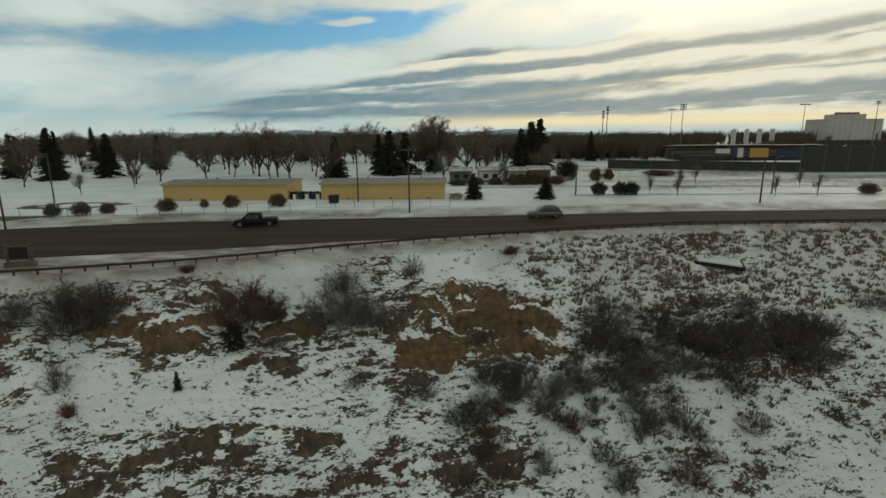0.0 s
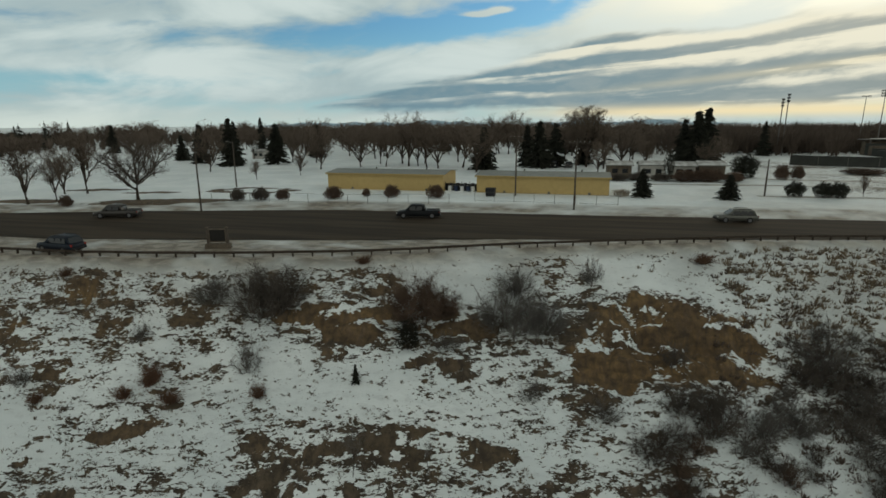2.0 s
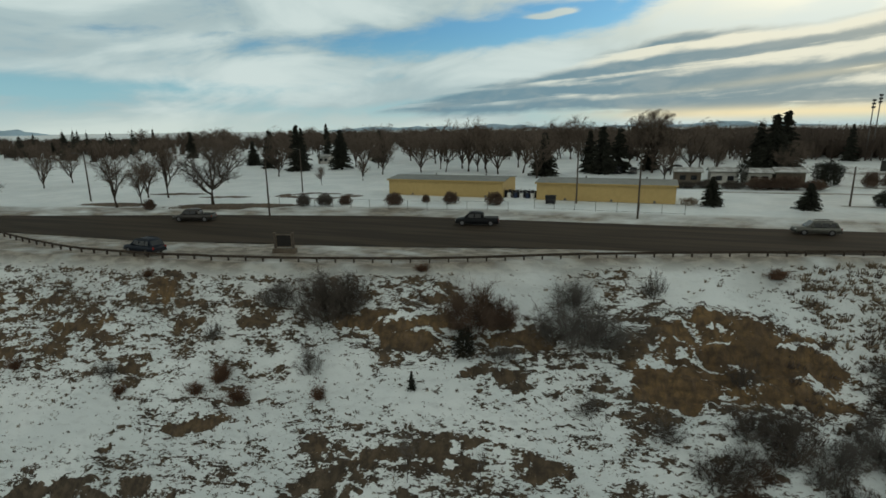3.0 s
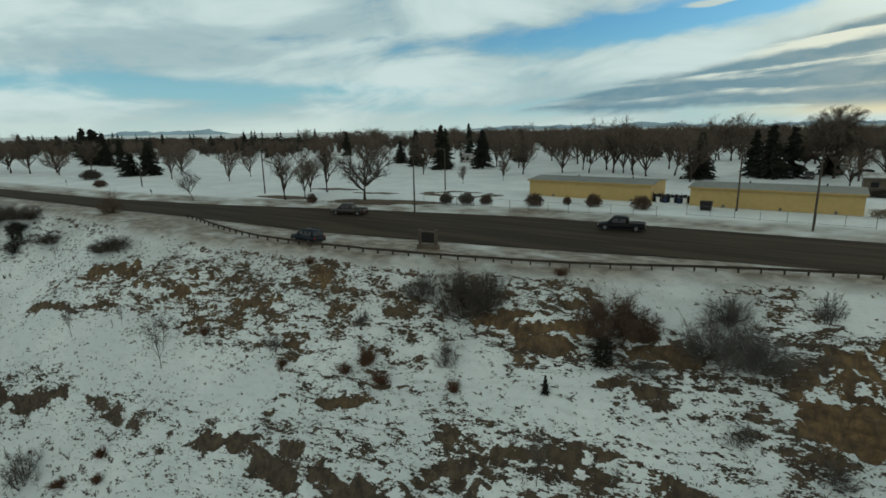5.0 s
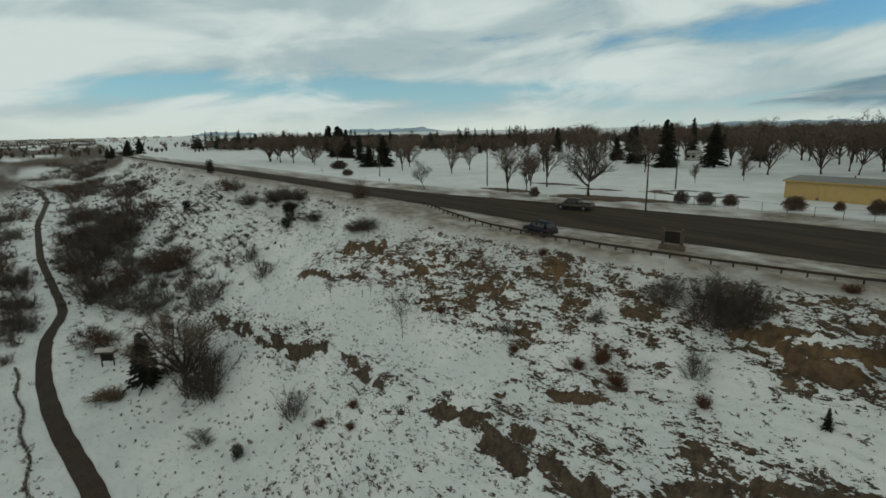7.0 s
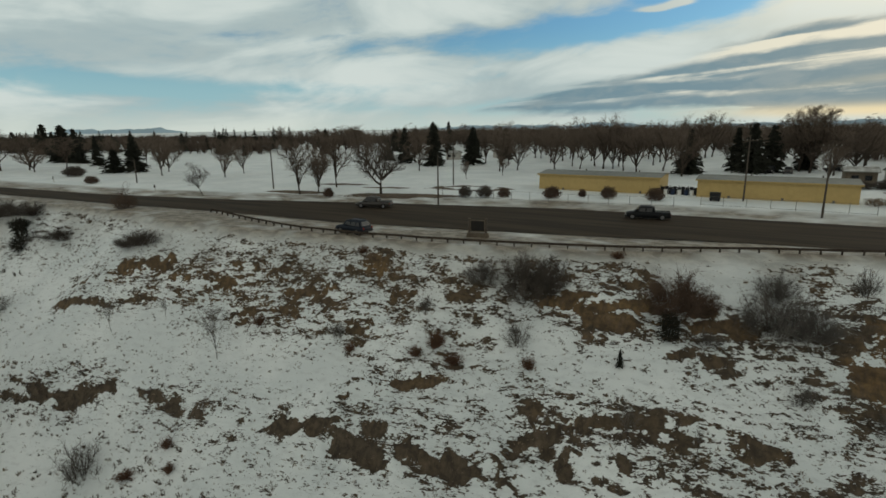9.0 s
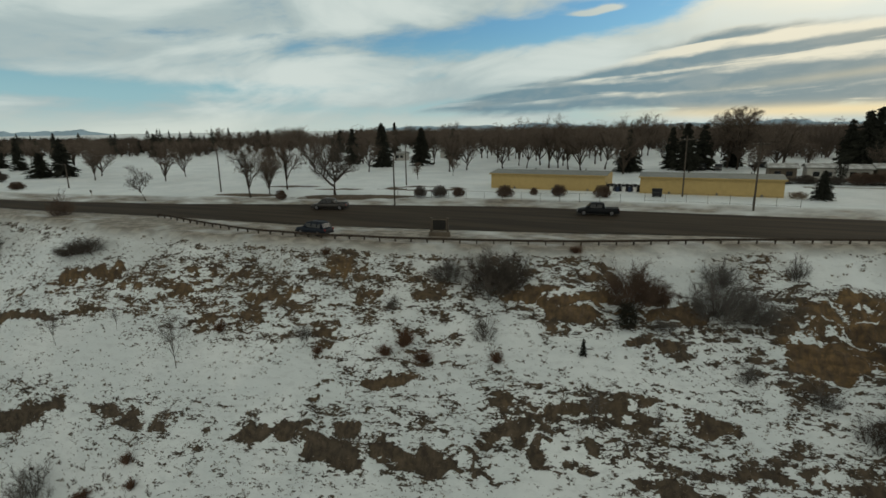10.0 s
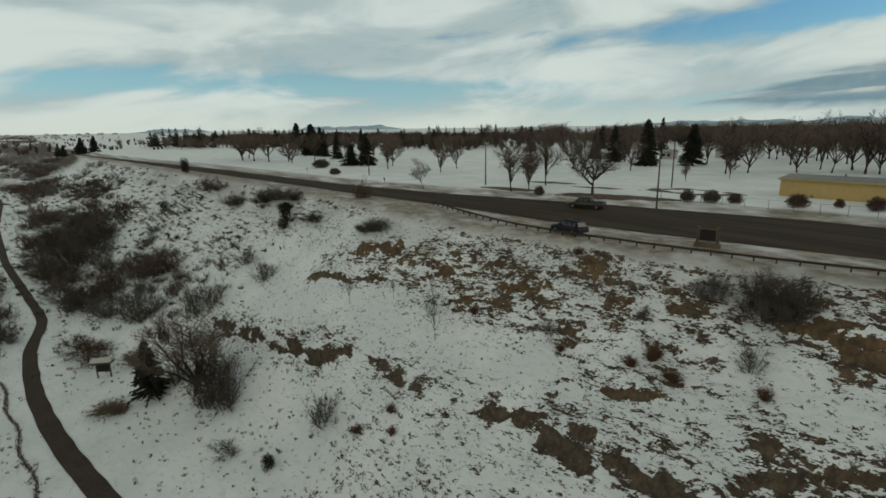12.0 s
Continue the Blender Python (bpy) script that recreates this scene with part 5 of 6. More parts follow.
for i, (x, c) in enumerate(((-27.4, WHITEPAINT), (-26.2, BLUEPAINT), (-25.1, WHITEPAINT), (-24.0, BLUEPAINT), (-23.1, WHITEPAINT))):
    barrel = new("barrel")
    part("drum", cylinder(0.32, 0.32, 0.0, 0.95, c, "drum", 14), barrel)
    part("rim", cylinder(0.34, 0.34, 0.95, 1.0, DARKMETAL, "rim", 14), barrel)
    barrel.location = (x, 96.9, ground_z(x, 96.9))
    tagged(barrel, "painted drum in front of the dark yard fence", "barrel", "drums by the fence")
bin_ = new("dumpster")
part("body", box(-0.75, -0.6, 0.12, 0.75, 0.6, 1.3, DARKMETAL, "body", 0.04, (1.08, 1.1)), bin_)
part("lid", box(-0.84, -0.68, 1.305, 0.84, 0.68, 1.40, BLACKPANEL, "lid", 0.03), bin_)
for sx in (-0.6, 0.6):
    part("skid", box(sx - 0.08, -0.6, -0.1, sx + 0.08, 0.6, 0.12, DARKMETAL, "skid"), bin_)
bin_.location = (-19.0, 91.2, ground_z(-19.0, 91.2))
tagged(bin_, "dark metal dumpster standing in snow before the building", "dumpster")
heap = dense_shrub_meshes(433, 1.2, 3.0, DRYGRASS, 500)
plant("brush_pile", heap, ("stem", "foliage"), 2.3, 95.2, "pile of tan brush beside the building corner", "brush pile")
shed = new("garden_shed")
part("wall", box(-2.2, -1.8, -0.2, 2.2, 1.8, 2.4, CONCRETE, "wall", 0.02), shed)
part("roof", box(-2.6, -2.2, 2.4, 2.6, 2.2, 3.3, ROOFING, "roof", 0.02, (0.9, 0.05)), shed)
shed.location = (-106.0, 196.0, ground_z(-106.0, 196.0))
tagged(shed, "small grey shed among the park trees", "shed")
def small_house(x, y, w, d, h, wall, label, name="park_house", group="low houses behind the hedge"):
    """A low gabled house, its ridge along the street, snow on the roof."""
    ob = new(name)
    part("wall", box(0, 0, -0.3, w, d, h, wall, "wall", 0.02), ob)
    for ya, yb in ((-0.45, d / 2), (d + 0.45, d / 2)):
        for nm, lo, hi, mat in (("roof_slope", 0.0, 0.14, ROOFING), ("roof_snow", 0.144, 0.26, ROOFSNOW)):
            inset = 0.0 if nm == "roof_slope" else 0.12
            v = [(px, py, pz + dz) for dz in (lo, hi) for px in (-0.4 + inset, w + 0.4 - inset) for py, pz in ((ya + (inset if ya < 0 else -inset), h), (yb, h + 0.75))]
            part(nm, mesh_of(nm, v, [(0, 1, 3, 2), (4, 6, 7, 5), (0, 4, 5, 1), (2, 3, 7, 6), (0, 2, 6, 4), (1, 5, 7, 3)], mat), ob)
    for px in (0.0, w - 0.15):
        v = [(px + q, py, pz) for q in (0.0, 0.15) for py, pz in ((0.0, h), (d, h), (d / 2, h + 0.62))]
        part("gable", mesh_of("gable", v, [(0, 1, 2), (5, 4, 3), (0, 3, 4, 1), (1, 4, 5, 2), (2, 5, 3, 0)], wall), ob)
    for px in (w * 0.2, w * 0.62):
        part("window", box(px, -0.06, 1.0, px + 1.2, -0.004, 2.0, CARGLASS, "window", 0.01), ob)
    ob.location = (x, y, ground_z(x, y))
    tagged(ob, label, "house" if group else "hut", group)


small_house(1.6, 128.0, 5.2, 5.0, 2.6, STONE, "low tan house with snow on its roof behind hedges")
small_house(8.6, 128.0, 5.2, 5.0, 2.7, PALEPAINT, "low pale house with thick snow on its roof")
small_house(15.2, 128.5, 4.8, 5.0, 2.5, CONCRETE, "low grey house with snowy roof beside a slim evergreen")
small_house(20.8, 129.0, 5.2, 5.0, 2.7, STONE, "low tan house with snowy roof behind dark shrubs")
small_house(-119.2, 175.0, 4.6, 4.0, 2.5, CONCRETE, "small grey park hut with snowy roof among trees", "park_hut", "")
for x, y in ((-140.2, 146.2), (-137.8, 149.4)):
    ob = new("picnic_table")
    part("tabletop", box(-1.2, -0.4, 0.70, 1.2, 0.4, 0.76, BARK, "tabletop", 0.01), ob)
    for by in (-0.85, 0.57):
        part("bench", box(-1.2, by, 0.42, 1.2, by + 0.28, 0.47, BARK, "bench", 0.01), ob)
    for lx in (-0.8, 0.7):
        part("trestle", box(lx, -0.75, 0.32, lx + 0.1, 0.75, 0.42, BARK, "trestle", 0.01), ob)
        for ly in (-0.62, 0.52):
            part("leg", box(lx, ly, -0.1, lx + 0.1, ly + 0.1, 0.70, BARK, "leg", 0.01), ob)
    ob.location, ob.rotation_euler = (x, y, ground_z(x, y)), (0, 0, 0.9)
    tagged(ob, "dark weathered wooden picnic table in the snow", "table", "picnic tables in the park")


# ---- vehicles ----
def loft(name, sections, mat, smooth_it=True):
    """Skins a run of closed sections, each a list of points, and caps the ends."""
    v, f, n = [], [], len(sections[0])
    for s in sections:
        v += s
    for i in range(len(sections) - 1):
        for k in range(n):
            f.append((i * n + k, i * n + (k + 1) % n, (i + 1) * n + (k + 1) % n, (i + 1) * n + k))
    f += [tuple(range(n))[::-1], tuple(range((len(sections) - 1) * n, len(sections) * n))]
    me = mesh_of(name, v, f, mat, smooth_it)
    return me


def body_section(x, w, z0, z1, r=0.10):
    h = w / 2
    return [(x, -h + r, z0), (x, h - r, z0), (x, h, z0 + r), (x, h, z1 - r), (x, h - r, z1), (x, -h + r, z1), (x, -h, z1 - r), (x, -h, z0 + r)]


def vehicle(name, paint, pickup, label, x, y, turn, length):
    """Nose towards -x."""
    ob = new(name)
    half = length / 2
    bt = 1.05 if pickup else 0.98
    nose = [(-half, 1.55, 0.42, 0.72), (-half + 0.12, 1.75, 0.34, 0.86), (-half + 0.5, 1.86, 0.30, 0.93), (-half + 1.25, 1.88, 0.28, bt), (half - 0.6, 1.88, 0.28, bt), (half - 0.12, 1.82, 0.34, bt - 0.03), (half, 1.7, 0.42, bt - 0.12)]
    part("body", loft("body", [body_section(*s) for s in nose], paint), ob)
    c0 = -half + 1.15
    c1 = -half + 3.9 if pickup else half - 0.25
    top = 1.86 if pickup else 1.72
    cab = [(c0, 1.70, bt - 0.06, bt + 0.03, 0.02), (c0 + 0.75, 1.52, bt - 0.06, top - 0.06, 0.08), (c0 + 1.1, 1.46, bt - 0.06, top, 0.1), (c1 - 0.65, 1.46, bt - 0.06, top - 0.02, 0.1), (c1 - (0.12 if pickup else 0.3), 1.52, bt - 0.06, top - 0.12, 0.1), (c1, 1.66, bt - 0.06, bt + 0.03, 0.02)]
    part("cabin", loft("cabin", [body_section(*s) for s in cab], paint), ob)
    zt, zb = top - 0.20, bt + 0.05
    for sy in (-1, 1):
        spans = ((c0 + 0.62, c0 + 1.45), (c0 + 1.55, c0 + 2.35), (c0 + 2.45, c1 - 0.45)) if not pickup else ((c0 + 0.62, c0 + 1.45), (c0 + 1.55, c1 - 0.4))
        for a, b in spans:
            q = [(a - 0.10, sy * 0.865, zb), (b, sy * 0.865, zb), (b, sy * 0.775, zt), (a + 0.14, sy * 0.775, zt)]
            v = q + [(p[0], p[1] - sy * 0.06, p[2]) for p in q]
            part("side_window", mesh_of("side_window", v, [(0, 1, 2, 3), (7, 6, 5, 4), (0, 4, 5, 1), (1, 5, 6, 2), (2, 6, 7, 3), (3, 7, 4, 0)], CARGLASS), ob)
    for xa, za, xb, zb2, nm in ((c0 + 0.10, bt + 0.09, c0 + 0.74, top - 0.08, "windscreen"), (c1 - 0.05, bt + 0.09, c1 - (0.14 if pickup else 0.30), top - 0.16, "rear_window")):
        o = -0.03 if nm == "windscreen" else 0.03
        q = [(xa + o, -0.70, za), (xa + o, 0.70, za), (xb + o, 0.62, zb2), (xb + o, -0.62, zb2)]
        v = q + [(p[0] - o * 1.5, p[1], p[2] - 0.02) for p in q]
        part(nm, mesh_of(nm, v, [(0, 1, 2, 3), (7, 6, 5, 4), (0, 4, 5, 1), (1, 5, 6, 2), (2, 6, 7, 3), (3, 7, 4, 0)], CARGLASS), ob)
    if pickup:
        part("bed_liner", box(c1 + 0.1, -0.78, bt - 0.02, half - 0.12, 0.78, bt + 0.012, BLACKPANEL, "bed_liner"), ob)
        for sy in (-0.87, 0.87):
            part("bed_rail", box(c1 + 0.05, sy - 0.06, bt - 0.02, half - 0.05, sy + 0.06, bt + 0.07, paint, "bed_rail", 0.02), ob)
    else:
        for sy in (-0.6, 0.6):
            part("roof_rail", box(c0 + 1.2, sy - 0.02, top, c1 - 0.7, sy + 0.02, top + 0.06, DARKMETAL, "roof_rail", 0.01), ob)
    wr = 0.40 if pickup else 0.36
    tyre, rim = None, None
    for wx in (-half + 0.95, half - 1.05):
        for sy in (-0.84, 0.84):
            if tyre is None:
                tyre = cylinder(wr, wr, -0.12, 0.12, TYRE, "tyre", 20)
                rim = cylinder(wr * 0.62, wr * 0.62, -0.13, 0.13, RIM, "rim", 12)
            w = part("wheel", tyre, ob, m=pose(wx, sy, wr, 90, 0, 0))
            part("rim", rim, w)
    for sy in (-0.66, 0.66):
        part("headlight", box(-half + 0.0, sy - 0.18, 0.66, -half + 0.16, sy + 0.18, 0.80, LAMPGLASS, "headlight", 0.03), ob)
        part("tail_light", box(half - 0.10, sy * 1.15 - 0.10, 0.70, half + 0.015, sy * 1.15 + 0.10, 0.94, REDGLASS, "tail_light", 0.02), ob)
        part("door_mirror", box(c0 + 0.55, sy * 1.49 - 0.09, bt + 0.02, c0 + 0.72, sy * 1.49 + 0.09, bt + 0.18, paint, "door_mirror", 0.03), ob)
    part("front_bumper", box(-half - 0.06, -0.85, 0.36, -half + 0.12, 0.85, 0.56, DARKMETAL, "front_bumper", 0.04), ob)
    part("rear_bumper", box(half - 0.12, -0.85, 0.36, half + 0.06, 0.85, 0.56, DARKMETAL, "rear_bumper", 0.04), ob)
    ob.matrix_basis = pose(x, y, 0.02 if abs(x + 56.4) > 1 and y < 90 else ground_z(x, y) + 0.01, 0, 0, turn)
    return tagged(ob, label, "car")


vehicle("suv", NAVYCAR, False, "dark blue-black SUV parked in the lay-by beside the guardrail", -56.4, 45.3, -4, 4.8)
vehicle("suv", SILVERPAINT, False, "grey SUV on the wet road", 15.0, 77.6, 5, 4.9)
vehicle("pickup_truck", BLACKPAINT, True, "black pickup truck on the wet road", -26.0, 72.2, 11, 5.9)
vehicle("pickup_truck", BROWNPAINT, True, "dark pickup truck on the wet road", -67.5, 63.6, 17, 5.9)


vehicle("pickup_truck", BLACKPAINT, True, "dark pickup truck parked in the snowy yard", -10.9, 154.0, 80, 5.6)
vehicle("suv", BROWNPAINT, False, "dark SUV parked in the snowy yard", -7.2, 153.6, 85, 4.7)
vehicle("suv", BLACKPAINT, False, "black SUV parked beside the park trees", 3.4, 164.7, 20, 4.7)


# ---- sports ground and far buildings ----
def windscreen_fence(x0, y0, x1, y1, h, label):
    ob = new("screened_fence")
    ob.location = (x0, y0, 0.4)
    n = max(2, int(math.hypot(x1 - x0, y1 - y0) / 6))
    a = math.degrees(math.atan2(y1 - y0, x1 - x0))
    l = math.hypot(x1 - x0, y1 - y0) / n
    pan = box(0.06, -0.04, 0.0, l - 0.06, 0.04, h, DARKGREEN, "screen_panel")
    post = cylinder(0.09, 0.09, -0.5, h + 0.3, STEEL, "post", 6)
    for i in range(n):
        part("screen_panel", pan, ob, m=pose((x1 - x0) * i / n, (y1 - y0) * i / n, 0, 0, 0, a))
        part("post", post, ob, m=pose((x1 - x0) * i / n, (y1 - y0) * i / n, 0, 0, 0, a))
    tagged(ob, label, "fence")


windscreen_fence(54, 175, 102, 152.5, 3.0, "long dark screened fence of the sports ground")
windscreen_fence(102, 152.5, 190, 143, 7.5, "tall dark screened fence beside the grandstand")
stand = new("grandstand")
part("base", box(0, 0, -0.2, 64, 8, 2.4, DARKGREEN, "base"), stand)
for k in range(4):
    part("seating_tier", box(0, 8 + k * 2.5, -0.2, 64, 10.46 + k * 2.5, 2.9 + k * 0.8, STONE if k % 2 else DARKGREEN, "seating_tier"), stand)
part("rear_wall", box(0, 18.2, -0.2, 64, 18.6, 5.74, STONE, "rear_wall"), stand)
part("roof", box(-1, 13.4, 5.75, 65, 20, 6.0, STEEL, "roof", 0.05), stand)
for x0, x1 in ((3, 19), (20, 27), (29, 41)):
    part("roof_snow", box(x0, 13.8, 6.004, x1, 19.5, 6.2, PALEPAINT, "roof_snow", 0.05), stand, "snow lying on the roof")
for i in range(9):
    part("column", box(i * 7.9 + 0.2, 13.05, 4.0, i * 7.9 + 0.5, 13.35, 6.0, STEEL, "column"), stand)
stand.location = (96, 213, 0.4)
tagged(stand, "dark low grandstand with navy base and snowy roof", "grandstand")
for x, w, z, h, c, lab in ((105.7, 5.5, 3.4, 1.8, PALEPAINT, "pale banner board at the sports ground"), (111.9, 2.0, 2.6, 3.6, BLUEPAINT, "navy banner board at the sports ground"),
                           (114.2, 2.2, 1.8, 3.6, PALEPAINT, "tall white banner board at the sports ground"), (119.0, 7.2, 1.8, 3.5, ORANGEPAINT, "amber banner board at the sports ground"),
                           (129.0, 14.0, 1.5, 3.0, BLUEPAINT, "long navy banner board at the sports ground")):
    ob = new("banner_board")
    part("board", box(0, 0, z, w, 0.15, z + h, c, "board"), ob)
    for k in (0.1, 0.9):
        part("post", box(w * k - 0.1, 0.16, -0.4, w * k + 0.1, 0.4, z + h, DARKMETAL, "post"), ob)
    ob.location = (x, 208, 0.4)
    tagged(ob, lab, "sign board")


def floodlight(x, y, h, w=1.9, rows=2):
    ob = new("floodlight_mast")
    part("mast", cylinder(0.24, 0.14, -0.5, h, STEEL, "mast", 8), ob)
    n = max(2, int(w / 0.4))
    for k in range(rows):
        part("crossbar", box(-w, -0.08, h - 0.4 - 1.1 * k, w, 0.08, h - 0.28 - 1.1 * k, STEEL, "crossbar"), ob)
        for i in range(n):
            xl = -w + (i + 0.5) * 2 * w / n
            part("lamp", box(xl - 0.24, -0.4, h - 0.2 - 1.1 * k, xl + 0.24, 0.1, h + 0.3 - 1.1 * k, DARKMETAL, "lamp", 0.05), ob)
    ob.location = (x, y, 0.4)
    tagged(ob, "tall steel floodlight mast at the sports ground", "floodlight", "floodlight masts")


for x, y, h, w, n in ((65.4, 222, 20.0, 0.5, 3), (67.1, 222, 21.6, 0.5, 3), (123.4, 280, 25.2, 1.7, 3), (145, 345, 25.5, 2.4, 1), (209, 315, 26.5, 3.2, 1), (239, 300, 27.0, 1.5, 2)):
    floodlight(x, y, h, w, n)
for i in range(4):
    ob = new("storage_tank")
    part("tank", cylinder(1.75, 1.75, 0, 12.8, PALEPAINT, "tank", 20), ob)
    part("cap", cylinder(1.85, 0.8, 12.8, 13.4, PALEPAINT, "cap", 20), ob)
    ob.location = (226 + i * 10.0, 420, 0.3)
    tagged(ob, "tall white cylindrical storage tank far behind trees", "tank", "row of white tanks")
mill = new("industrial_building")
part("wall", box(0, 0, 0, 48, 26, 21, CONCRETE, "wall", 0.1), mill)
part("upper_storey", box(13, 4, 21, 36, 22, 25, CONCRETE, "upper_storey", 0.1), mill)
for i in range(9):
    part("window_band", box(3 + i * 5, -0.12, 4, 5.5 + i * 5, -0.01, 19, PALEPAINT, "window_band"), mill)
for i in range(3):
    part("roof_unit", box(15 + i * 7, 8, 25, 19 + i * 7, 13, 26.6, STEEL, "roof_unit", 0.1), mill)
mill.location = (322, 456, 0.3)
tagged(mill, "large pale grey concrete industrial building on the skyline", "building")

# far-off roofs over the plain
for i in range(26):
    rr = random.Random(700 + i)
    x, y = rr.uniform(-3000, -1300), rr.uniform(-150, 420)
    ob = new("farm_building")
    w, d, h = rr.uniform(20, 50), rr.uniform(12, 20), rr.uniform(4, 7)
    part("wall", box(-w / 2, -d / 2, -2, w / 2, d / 2, h, PALEPAINT if i % 3 else CONCRETE, "wall"), ob)
    part("roof", box(-w / 2 - 0.5, -d / 2 - 0.5, h, w / 2 + 0.5, d / 2 + 0.5, h + 3, WHITEPAINT if i % 2 else ROOFING, "roof", 0.0, (0.98, 0.1)), ob)
    ob.location = (x, y, ground_z(x, y))
    tagged(ob, "pale far-off building on the snowy plain", "building", "far-off buildings")


def hills(name, az0, az1, dist, height, seed, label):
    verts, faces, n = [], [], 120
    for i in range(n + 1):
        a = radians(az0 + (az1 - az0) * i / n)
        edge = min(1.0, 5 * i / n, 5 * (n - i) / n)
        h = height * edge * (0.62 + 0.75 * float(fbm(np.array([i * 0.075]), np.array([seed * 3.1]), seed, 5)[0])) 
        for r, z in ((dist, -40), (dist + 60, max(2, h * 0.55)), (dist + 120, max(3, h)), (dist + 260, -40)):
            verts.append((math.sin(a) * r, math.cos(a) * r, z))
    for i in range(n):
        for k in range(3):
            q = i * 4 + k
            faces.append((q, q + 4, q + 5, q + 1))
    tagged(new(name, mesh_of(name, verts, faces, HILL, True)), label, "hills", kind="structure")


# these hills carry the haze in their material colour
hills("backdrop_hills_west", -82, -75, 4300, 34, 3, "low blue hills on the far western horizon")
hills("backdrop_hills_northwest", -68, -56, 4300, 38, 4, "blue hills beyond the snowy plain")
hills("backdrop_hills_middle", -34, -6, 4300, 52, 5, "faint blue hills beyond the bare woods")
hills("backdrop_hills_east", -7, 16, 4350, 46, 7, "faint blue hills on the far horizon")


# ---- rutted lanes across the snow by the sports ground ----
LANE = material("slushy_lane", (0.20, 0.175, 0.140), 0.8, vary=0.5, grain=0.9, bump=0.3, colour2=(0.50, 0.49, 0.46))
for x0, x1, y0, bend, width in ((6, 100, 114.0, 2.5, 2.2), (24, 100, 99.3, 1.0, 1.6), (34, 120, 126.0, 3.0, 2.4), (44, 130, 140.5, 2.0, 2.4)):
    run = list(np.arange(x0, x1, 2.0))
    lane = new("lane", strip("lane", run, lambda x: y0 + bend * math.sin(x * 0.045) - width / 2 - 0.5 * math.sin(x * 0.31 + y0), lambda x: y0 + bend * math.sin(x * 0.045) + width / 2 + 0.4 * math.sin(x * 0.23 + y0),
                             lambda x, y: ground_z(x, y) + 0.03, LANE))
    tagged(lane, "slushy brown rutted lane across the snow", "lane", kind="structure")


# ---- the trail in the valley ----
TRAIL = ((-420, -386, -345, -317, -281, -225, -184, -158, -140.5, -128, -112, -98, -82, -70, -40), (-62, -50, -30, -21, -16.6, -17.2, -14.8, -11.2, -8.9, -11.8, -11.6, -9.8, -6.2, -4.0, -6))
xs_t = np.arange(-420, -40, 1.0)
ys_t = np.convolve(np.pad(np.interp(xs_t, *TRAIL), 5, mode="edge"), np.ones(11) / 11, mode="valid")


def trail_y(x):
    return float(np.interp(x, xs_t, ys_t))


trail = new("footpath", strip("footpath", list(xs_t), lambda x: trail_y(x) - np.interp(x, (-150, -95), (0.85, 1.28)) + 0.05 * math.sin(x * 0.7), lambda x: trail_y(x) + np.interp(x, (-150, -95), (0.85, 1.28)) + 0.06 * math.sin(x * 1.1), lambda x, y: ground_z(x, y) + 0.10, PATHMAT))
tagged(trail, "narrow damp asphalt trail winding along the valley floor", "path", kind="structure")

shelter = new("trail_sign")
for sx in (-1.0, 1.0):
    part("post", box(sx - 0.09, -0.09, -0.4, sx + 0.09, 0.09, 2.6, POLEWOOD, "post", 0.01), shelter)
part("board", box(-0.9, -0.05, 1.0, 0.9, 0.05, 2.2, BLACKPANEL, "board", 0.01), shelter)
part("roof", box(-1.6, -0.9, 2.6, 1.6, 0.9, 3.2, POLEWOOD, "roof", 0.02, (0.9, 0.15)), shelter)
part("snow_cap", box(-1.62, -0.92, 2.9, 1.62, 0.92, 3.36, PALEPAINT, "snow_cap", 0.03, (0.9, 0.15)), shelter)
shelter.matrix_basis = pose(-110.2, -2.4, ground_z(-110.2, -2.4), 0, 0, 60)
tagged(shelter, "roofed wooden trail sign capped with snow", "sign")

# ---- slope plants ----
BUSH = {"grey": [twig_bush_meshes(501 + k, TWIG_GREY, 24, 6, 0.5, r=0.011) for k in range(3)], "dark": [twig_bush_meshes(511 + k, TWIG_DARK, 26, 7, 0.45, r=0.011) for k in range(2)],
        "brown": [twig_bush_meshes(521 + k, TWIG_RED, 26, 7, 0.5, r=0.011) for k in range(2)], "straw": [twig_bush_meshes(536, DRYGRASS, 44, 7, 0.6, "blade_tuft", r=0.016)], "tuft": [twig_bush_meshes(531 + k, RUST, 44, 7, 0.8, "blade_tuft", r=0.014) for k in range(2)]}
HERO = {"grey": [twig_bush_meshes(551 + k, TWIG_GREY, 46, 10, 0.45, r=0.0085) for k in range(2)], "dark": [twig_bush_meshes(561, TWIG_DARK, 50, 10, 0.4, r=0.0088)], "brown": [twig_bush_meshes(571, TWIG_RED, 52, 11, 0.5, r=0.0085)]}
WORDS = {"grey": "grey leafless thicket bush on the snowy slope", "dark": "dark leafless bush growing on the snowy bluff", "brown": "red-brown leafless bush above a clay ledge",
         "straw": "wide clump of tan straw grass in the snow", "tuft": "clump of rust-brown dry grass in the snow"}


def bush(kind, x, y, w, h, i=0):
    plant("grass_clump" if kind in ("tuft", "straw") else "bush", (HERO[kind][i % len(HERO[kind])] if kind in HERO and w >= 3.2 and (-60 < x < 16 or kind == "dark" and x < -60 and y > 30) else BUSH[kind][i % len(BUSH[kind])]), ("stem", "blade_tuft" if kind in ("tuft", "straw") else "twig_crown"), x, y, WORDS[kind], "grass" if kind in ("tuft", "straw") else "bush",
          kind + " plants on the slope", (w * 1.25, w * 1.25, h * 1.08), i * 1.7, 0.05 * h)


